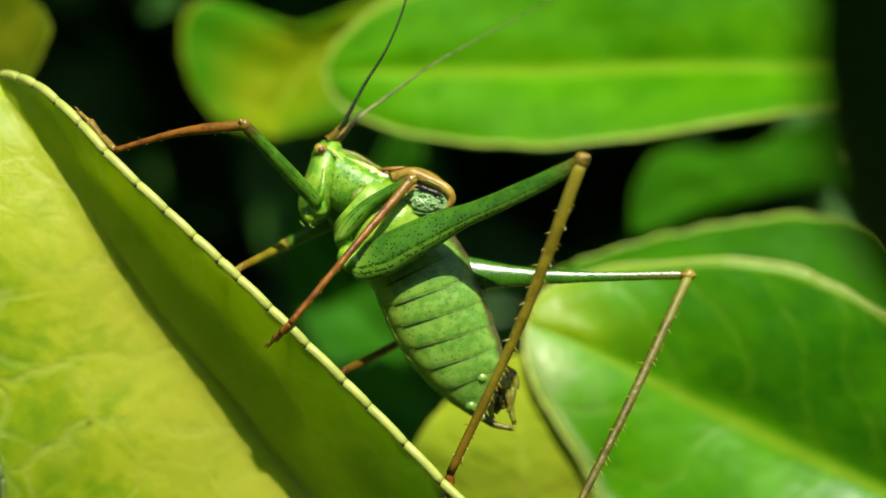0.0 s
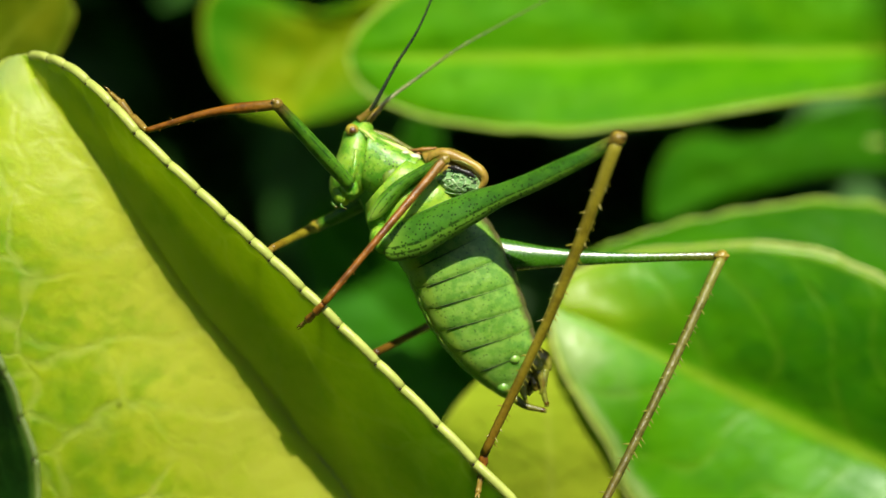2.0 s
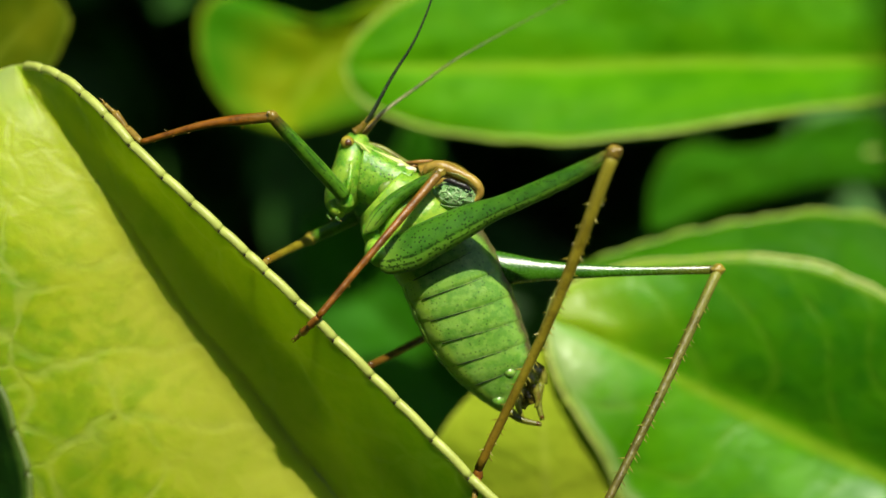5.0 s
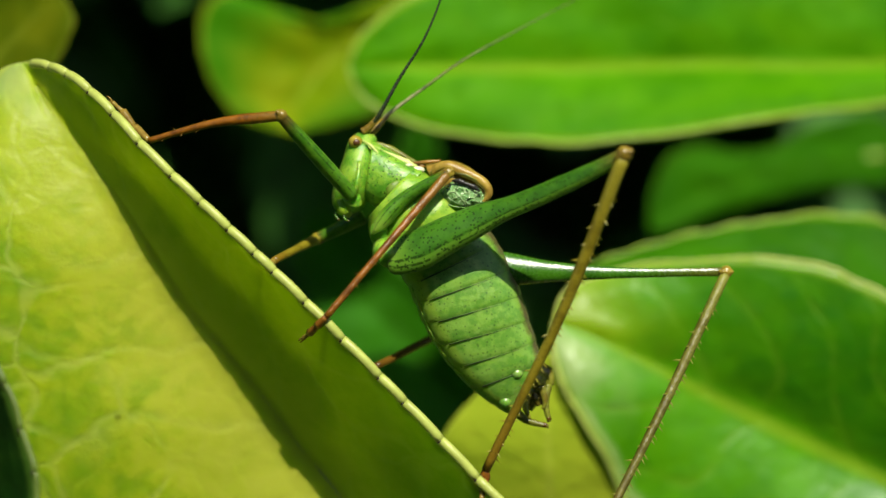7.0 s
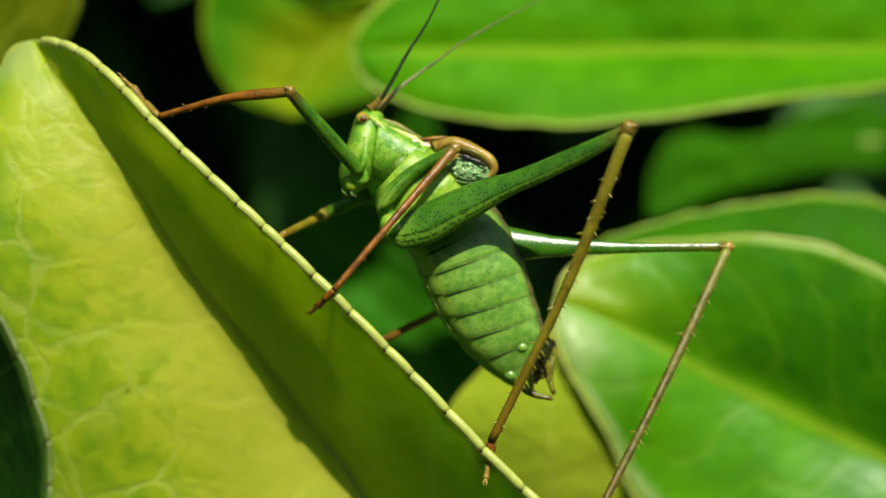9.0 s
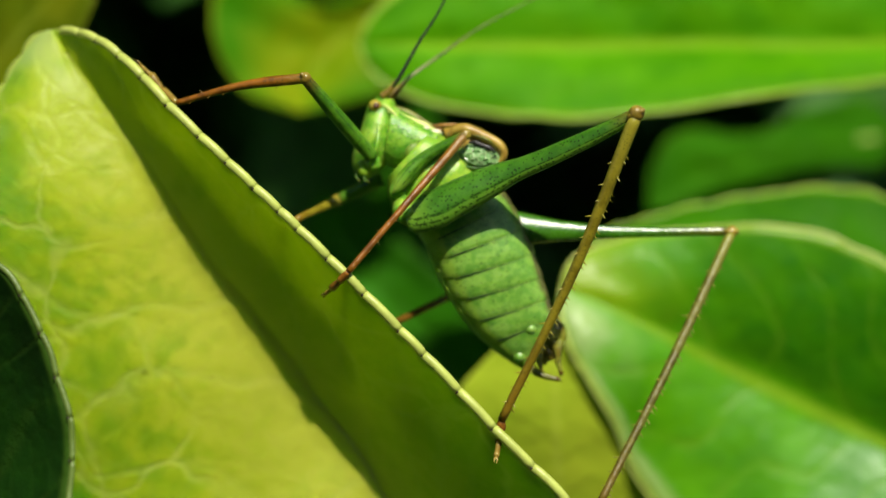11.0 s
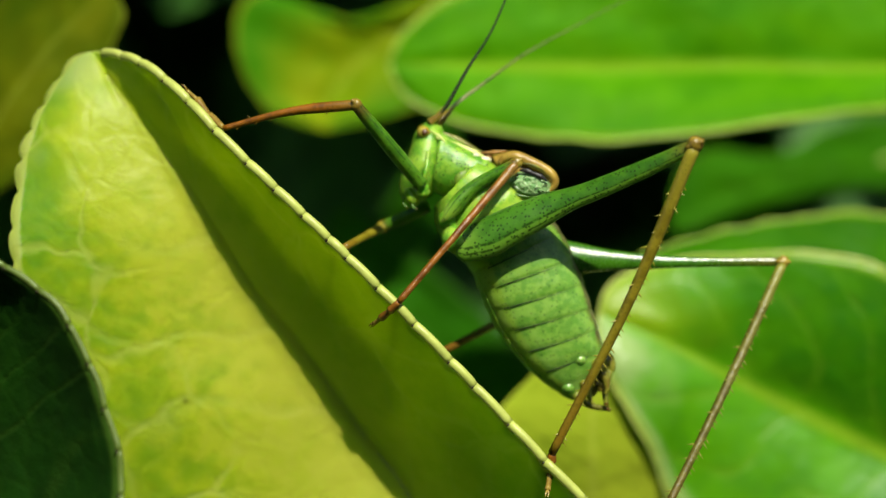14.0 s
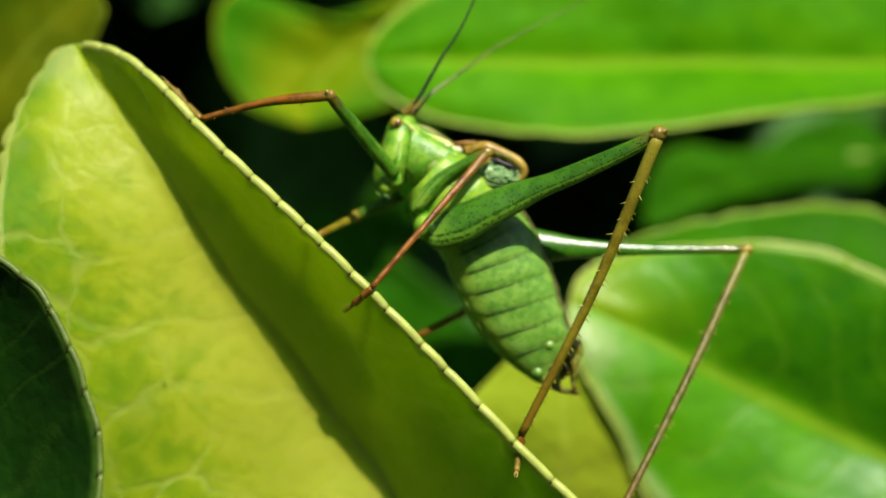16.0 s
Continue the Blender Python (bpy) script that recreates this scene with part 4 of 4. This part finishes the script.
    for at, r in (((-3.15, 3.73, -1.4), 0.24), ((-3.61, 3.96, -1.3), 0.13)):
        root.part("pale_spot", ball(at, (r * 1.5, r * 0.8, r), 8), WHITISH, pro, "whitish mark")
    # flat olive patch laid on the skin in place of the notch's shade
    root.part("notch_shade", tube([(-4.62, 2.35, -0.80), (-4.42, 2.72, -0.74), (-4.10, 3.12, -0.82)], [0.10, 0.30, 0.26, 0.08], 10, 12, 0.3), NOTCH_SHADE, pro, "olive-brown patch carrying the shade of the notch behind the neck plate")
    # thorax
    th_rows = [((-3.32, 3.82, -2.7), (-5.69, 1.27, -2.7), 2.35), ((-2.13, 3.44, -2.7), (-5.63, 0.39, -2.7), 2.6), ((-1.07, 2.64, -2.7), (-5.04, -0.74, -2.7), 2.75), ((-0.18, 1.66, -2.7), (-4.12, -1.63, -2.7), 2.5)]
    root.part("thorax", loft(pairs(th_rows), 32, True, 0.72), THORAX)
    for a, b, r in (((-4.9, 0.75, -1.1), (-5.15, 0.3, -0.1), 0.58), ((-4.85, 0.0, -0.8), (-4.55, -0.9, 0.55), 0.72), ((-2.74, 0.32, -1.2), (-3.54, -0.4, 0.5), 0.9), ((-6.55, 1.78, -1.6), (-6.35, 2.42, -1.2), 0.5)):
        root.part("coxa", tube([a, b], [r * 0.7, r, r * 0.6], 12, 8), BODY)
    # short wings
    wing_rows = [((-2.78, 4.05, -2.6), (-2.43, 3.11, -2.6), 1.5), ((-2.13, 4.2, -2.6), (-2.25, 2.75, -2.6), 1.8), ((-1.3, 4.26, -2.6), (-1.83, 2.28, -2.6), 2.0), ((-0.36, 3.88, -2.6), (-1.07, 1.89, -2.6), 2.0), ((0.33, 3.2, -2.6), (-0.18, 1.8, -2.6), 1.8), ((0.62, 2.54, -2.6), (0.36, 1.92, -2.6), 1.2)]
    wing = root.part("wing", loft(pairs(wing_rows), 24), TAN, None, "short domed wing, tan above, glassy green at the side")
    root.part("wing_cell", tube([(-1.95, 2.62, -0.60), (-0.78, 2.46, -0.42), (0.24, 2.28, -0.60)], [0.14, 0.50, 0.64, 0.66, 0.60, 0.46, 0.14], 24, 28, 0.62), WING_SIDE, wing, "glassy green veined cell of the wing")
    root.part("wing_collar", tube([(-2.42, 3.52, -0.85), (-2.15, 3.80, -0.75), (-1.63, 3.90, -0.62), (-0.80, 3.60, -0.52), (-0.02, 3.22, -0.48), (0.40, 2.78, -0.48), (0.40, 2.36, -0.52), (0.04, 2.02, -0.60)], [0.14, 0.26, 0.30, 0.27, 0.25, 0.26, 0.20, 0.06], 14, 40), TAN, wing, "swollen tan edge of the wing")
    root.part("collar_crease", tube([(-1.25, 3.55, -0.30), (-0.70, 3.44, -0.24), (-0.15, 3.18, -0.24)], [0.02, 0.06, 0.02], 8, 16, 0.6), OLIVE, wing, "olive crease along the tan edge")
    root.part("wing_line", tube([(-1.42, 3.14, -0.10), (-1.10, 3.12, -0.02), (-0.66, 2.96, 0.0), (-0.30, 2.82, -0.02), (0.0, 2.62, -0.08)], [0.04, 0.13, 0.08, 0.12, 0.04], 8, 24, 0.5, 0.3), BLACK, wing, "black mark along the wing")
    rng = random.Random(11)
    for k in range(12):
        x = -1.55 + 1.6 * (k % 6) / 5 + rng.uniform(-0.1, 0.1)
        y = 2.46 + (0.2 if k < 6 else -0.18) - 0.15 * (x + 0.7) + rng.uniform(-0.09, 0.09)
        root.part("wing_boss", ball((x, y, -0.07 - 0.16 * (x + 0.8) ** 2), (0.11, 0.08, 0.08), 8), WING_SIDE, wing)
    root.part("wing_fold", tube([(-2.05, 2.25, -0.50), (-1.45, 1.88, -0.38), (-0.66, 1.80, -0.38), (0.0, 1.98, -0.5)], [0.03, 0.07, 0.07, 0.03], 8, 20), FEMUR_PLAIN, wing, "dark green fold under the wing")
    # abdomen
    ab_rows = [((-0.47, 1.87, -2.8), (-4.39, -1.16, -2.8), 2.2), ((0.65, 0.62, -2.8), (-3.68, -2.14, -2.8), 2.4), ((1.6, -0.86, -2.8), (-3.26, -3.14, -2.8), 2.45), ((2.31, -2.7, -2.8), (-2.76, -4.3, -2.8), 2.4), ((2.79, -4.18, -2.8), (-2.08, -5.49, -2.8), 2.25), ((3.14, -5.25, -2.8), (-1.19, -6.64, -2.8), 2.0), ((3.38, -6.2, -2.8), (-0.06, -7.71, -2.8), 1.7), ((3.44, -6.97, -2.8), (1.25, -8.63, -2.8), 1.2), ((3.2, -7.5, -2.8), (1.84, -8.87, -2.8), 0.6)]
    count, FLAT = 72, 0.76

    def around(c, a, b, w):
        """A point on the skin of a flattened section, w of the way round it from the back."""
        x, y = (math.copysign(abs(q) ** FLAT, q) for q in (math.cos(2 * math.pi * w), math.sin(2 * math.pi * w)))
        return c + a * x + b * y

    lean = [0.09 * math.sin(math.pi * i / count) * count for i in range(count + 1)]
    top, low = smooth([r[0] for r in ab_rows], count), smooth([r[1] for r in ab_rows], count)
    rows = []
    for i in range(count + 1):
        a, b = (np.array([np.interp(i + side * lean[i], range(count + 1), line[:, k]) for k in range(3)]) for line, side in ((top, 1), (low, -1)))
        rows.append(((a + b) / 2, (a - b) / 2, np.array((0, 0, float(np.interp(i / count, np.linspace(0, 1, len(ab_rows)), [r[2] for r in ab_rows]))))))
    core = root.part("abdomen", loft([(c, a * 0.97, b * 0.97) for c, a, b in rows], 32, True, FLAT), ABDOMEN)
    cuts = [2, 11, 20, 29, 38, 47, 56, 64, 72]
    for a, b in zip(cuts, cuts[1:]):
        seg = []
        for i in range(a, min(b + 2, count) + 1):
            s = (i - a) / (b + 2 - a)
            grow_by = 0.98 + 0.025 * min(1, s * 1.6) if s < 0.95 else 0.975
            c, u, w = rows[i]
            seg.append((c, u * grow_by, w * grow_by))
        root.part("tergite", loft(seg, 36, False, FLAT), ABDOMEN, core)
    for k in cuts[1:-2]:
        stroke = []
        for w in np.linspace(0.15, 0.36, 9):
            c, u, v = rows[k + 2]
            stroke.append((around(c, u, v, w) + np.array((0, 0, 0.012))).tolist())
        root.part("segment_groove", tube(stroke, [0.004, 0.008, 0.012, 0.024, 0.034, 0.028], 6, 14), FEELER, core, "short dark groove")
    fold = [around(c, a, b, 0.43) for c, a, b in rows]
    root.part("belly_fold", tube([p.tolist() for p in fold[14:66:6]], [0.03, 0.055, 0.055, 0.03], 8, 40), BODY, core, "pale fold along the belly")
    # glossy balls added to catch sun glints; the tail is smooth there
    for c, r in (((2.0, -6.62, -1.62), 0.33), ((1.45, -8.12, -2.12), 0.36)):
        skin = [around(*row, w) for row in rows for w in np.linspace(0.02, 0.48, 40)]
        at = min(skin, key=lambda q: math.hypot(q[0] - c[0], q[1] - c[1]))
        root.part("glint_ball", ball((c[0], c[1], at[2] - r * 0.62), (r, r * 0.9, r), 16), GLOSS, core)
    root.part("end_plate", tube([(2.96, -6.33, -2.6), (3.57, -6.82, -2.4), (3.77, -7.34, -2.3)], [0.42, 0.5, 0.22], 12, 10), TAIL, core, "brown end plate")
    root.part("end_plate", tube([(2.77, -7.33, -2.2), (2.94, -7.96, -2.0), (2.7, -8.55, -2.0)], [0.3, 0.28, 0.14], 12, 10), TAIL, core, "brown end plate")
    for a, b, r in (((3.11, -6.67, -2.0), (3.4, -7.24, -1.8), 0.3), ((3.05, -7.31, -1.9), (3.28, -7.76, -1.7), 0.22), ((2.58, -7.6, -1.9), (2.46, -8.24, -1.8), 0.24), ((3.48, -6.31, -2.3), (3.83, -7.1, -2.2), 0.26), ((2.82, -6.49, -1.9), (3.19, -7.12, -1.75), 0.32), ((2.93, -7.6, -1.9), (3.2, -8.3, -1.8), 0.28), ((2.17, -7.78, -1.95), (2.64, -8.48, -1.85), 0.28), ((3.3, -7.63, -2.2), (3.56, -8.15, -2.1), 0.24)):
        root.part("tail_lobe", tube([a, b], [r * 0.6, r, r * 0.5], 10, 8), TAIL, core)
    root.part("anal_lobe", ball((3.0, -6.98, -1.75), (0.42, 0.5, 0.42), 12), TAIL, core, "golden lobe at the tail")
    for pts in ([(2.6, -7.5, -1.55), (2.45, -8.3, -1.4), (2.69, -8.95, -1.4)], [(3.25, -7.3, -1.6), (3.45, -8.0, -1.5), (3.35, -8.45, -1.5)]):
        root.part("tail_hook", tube(pts, [0.24, 0.20, 0.15, 0.07], 10, 14), TAIL, core, "golden-brown hook at the tail")
    for pts in ([(3.59, -7.27, -2.2), (3.52, -8.25, -1.9), (3.72, -9.12, -1.8)], [(1.83, -8.51, -2.2), (2.58, -9.07, -1.9), (3.69, -9.35, -1.8)]):
        pivot = np.array(pts[0])
        shape = tube([np.array(p) - pivot + root.base for p in pts], [0.28, 0.21, 0.16, 0.11], 10, 16)
        cercus = root.part("cercus", shape, OLIVE, core, "curved olive cercus with dark tip")
        cercus.location = Vector(pivot - root.base) * MM
        tip = [np.array(p) - pivot + root.base for p in (0.25 * np.array(pts[1]) + 0.75 * np.array(pts[2]), pts[2])]
        dark = root.part("cercus_tip", tube(tip, [0.14, 0.13, 0.06], 10, 6), BROWN, core)
        dark.location = cercus.location
        CERCI.append((cercus, dark, Vector(pivot - root.base) * MM))
    # legs on the viewer's side
    leg(root, "front_leg", "front leg with green thigh and brown shin", (-6.45, 2.35, -1.0), (-9.86, 6.16, 2.0), (-16.58, 5.01, 0.2), [(-17.42, 5.71, -0.4), (-18.07, 6.52, -0.5), (-18.57, 6.95, -0.4)], [0.36, 0.40, 0.36, 0.28], [0.27, 0.28, 0.21, 0.17, 0.16], FEMUR_PLAIN, TIBIA_RED, spines=10, spine_size=0.22, sag=(0, 0.25, 0))
    leg(root, "middle_leg", "middle leg with green thigh and red-brown shin", (-5.38, 0.42, 0.25), (-1.60, 3.51, 0.35), (-7.55, -3.66, 2.2), [(-7.99, -4.13, 1.7), (-8.42, -4.51, 1.0), (-8.79, -4.82, 0.5)], [0.05, 0.34, 0.42, 0.40, 0.36, 0.33, 0.31, 0.30, 0.28, 0.28], [0.25, 0.20, 0.17, 0.17], FEMUR_MID, TIBIA_RED, bend=(-0.34, 0.22, -0.2), spines=12, spine_size=0.22, sag=(0, 0, 0.4))
    thigh_rows = [((-4.74, -0.14, -0.13), (-4.63, -1.12, 0.32), 0.4), ((-4.43, 0.23, -0.12), (-4.32, -1.6, 0.32), 0.66), ((-2.98, 0.8, 0.2), (-2.82, -1.37, 0.62), 0.78), ((-1.88, 1.31, 0.48), (-1.7, -0.73, 0.86), 0.8), ((-0.14, 1.96, 0.94), (0.03, 0.31, 1.25), 0.66), ((1.1, 2.26, 1.54), (1.18, 1.06, 1.79), 0.52), ((2.29, 2.68, 2.39), (2.39, 1.61, 2.6), 0.44), ((3.43, 3.15, 3.21), (3.52, 2.15, 3.38), 0.4), ((4.54, 3.61, 3.96), (4.65, 2.71, 4.08), 0.37), ((5.64, 4.09, 4.75), (5.76, 3.33, 4.83), 0.34), ((6.55, 4.53, 5.45), (6.66, 3.86, 5.49), 0.3)]
    leg(root, "hind_leg", "long hind leg with thick speckled thigh, olive shin", (-4.21, -0.72, 0.1), (6.60, 4.22, 5.5), (0.37, -11.28, 0.8), [(0.34, -11.71, 0.6), (0.23, -12.28, 1.2), (0.06, -13.03, 1.8)], [1.25, 1.55, 1.18, 0.92, 0.74, 0.60, 0.50, 0.39, 0.31], [0.33, 0.30, 0.26, 0.23, 0.22], FEMUR, TIBIA_OLIVE, bend=(0.1, -0.23, 0), deep=0.5, twist=0.62, spines=46, spine_size=0.33, sag=(0.38, 0.1, 0), shape=loft(pairs(thigh_rows, 40), 24))
    # legs on the far side
    leg(root, "front_leg", "front leg behind the head, green and tan", (-5.98, 1.38, -4.0), (-8.44, 0.21, -4.5), (-10.34, -0.95, -0.3), [(-10.54, -1.17, 0.2), (-10.7, -1.34, 0.7)], [0.36, 0.36, 0.3], [0.28, 0.22, 0.2], FEMUR_PLAIN, TIBIA_OLIVE)
    # shin dark brown, not red-brown: the abdomen's shade put into the colour
    leg(root, "middle_leg", "middle leg behind the abdomen, shade put into its dark brown", (-3.77, -1.19, -5.0), (0.51, -3.82, -10.0), (-5.29, -6.45, -3.0), [(-5.38, -6.52, -1.6), (-5.53, -6.62, -0.3)], [0.4, 0.36, 0.3], [0.26, 0.22, 0.2], FEMUR_PLAIN, BROWN)
    leg(root, "hind_leg", "long hind leg, glossy green thigh and olive shin", (-2.02, -1.15, -2.2), (12.79, -1.35, -2.0), (5.38, -15.48, 1.5), [(5.14, -16.08, 2.0), (4.90, -16.7, 2.3)], [1.2, 1.1, 0.85, 0.55, 0.40, 0.28, 0.24, 0.22, 0.24], [0.27, 0.25, 0.22, 0.20], FEMUR_GLOSSY, TIBIA_PALE, bend=(0, -0.2, 0.1), deep=0.6, spines=46, spine_size=0.37, sag=(0.15, 0.05, 0))


build_cricket()


def motions():
    """The two cerci draw together a little towards the end."""
    for (cercus, dark, at), turn in zip(CERCI, ((0, 0, -8), (0, 14, 2))):
        still, drawn = pose(*at), pose(*at, *turn)
        for ob in (cercus, dark):
            walk(ob, [(0.0, still), (12.8, still), (14.2, drawn), (16.0, drawn)])


motions()
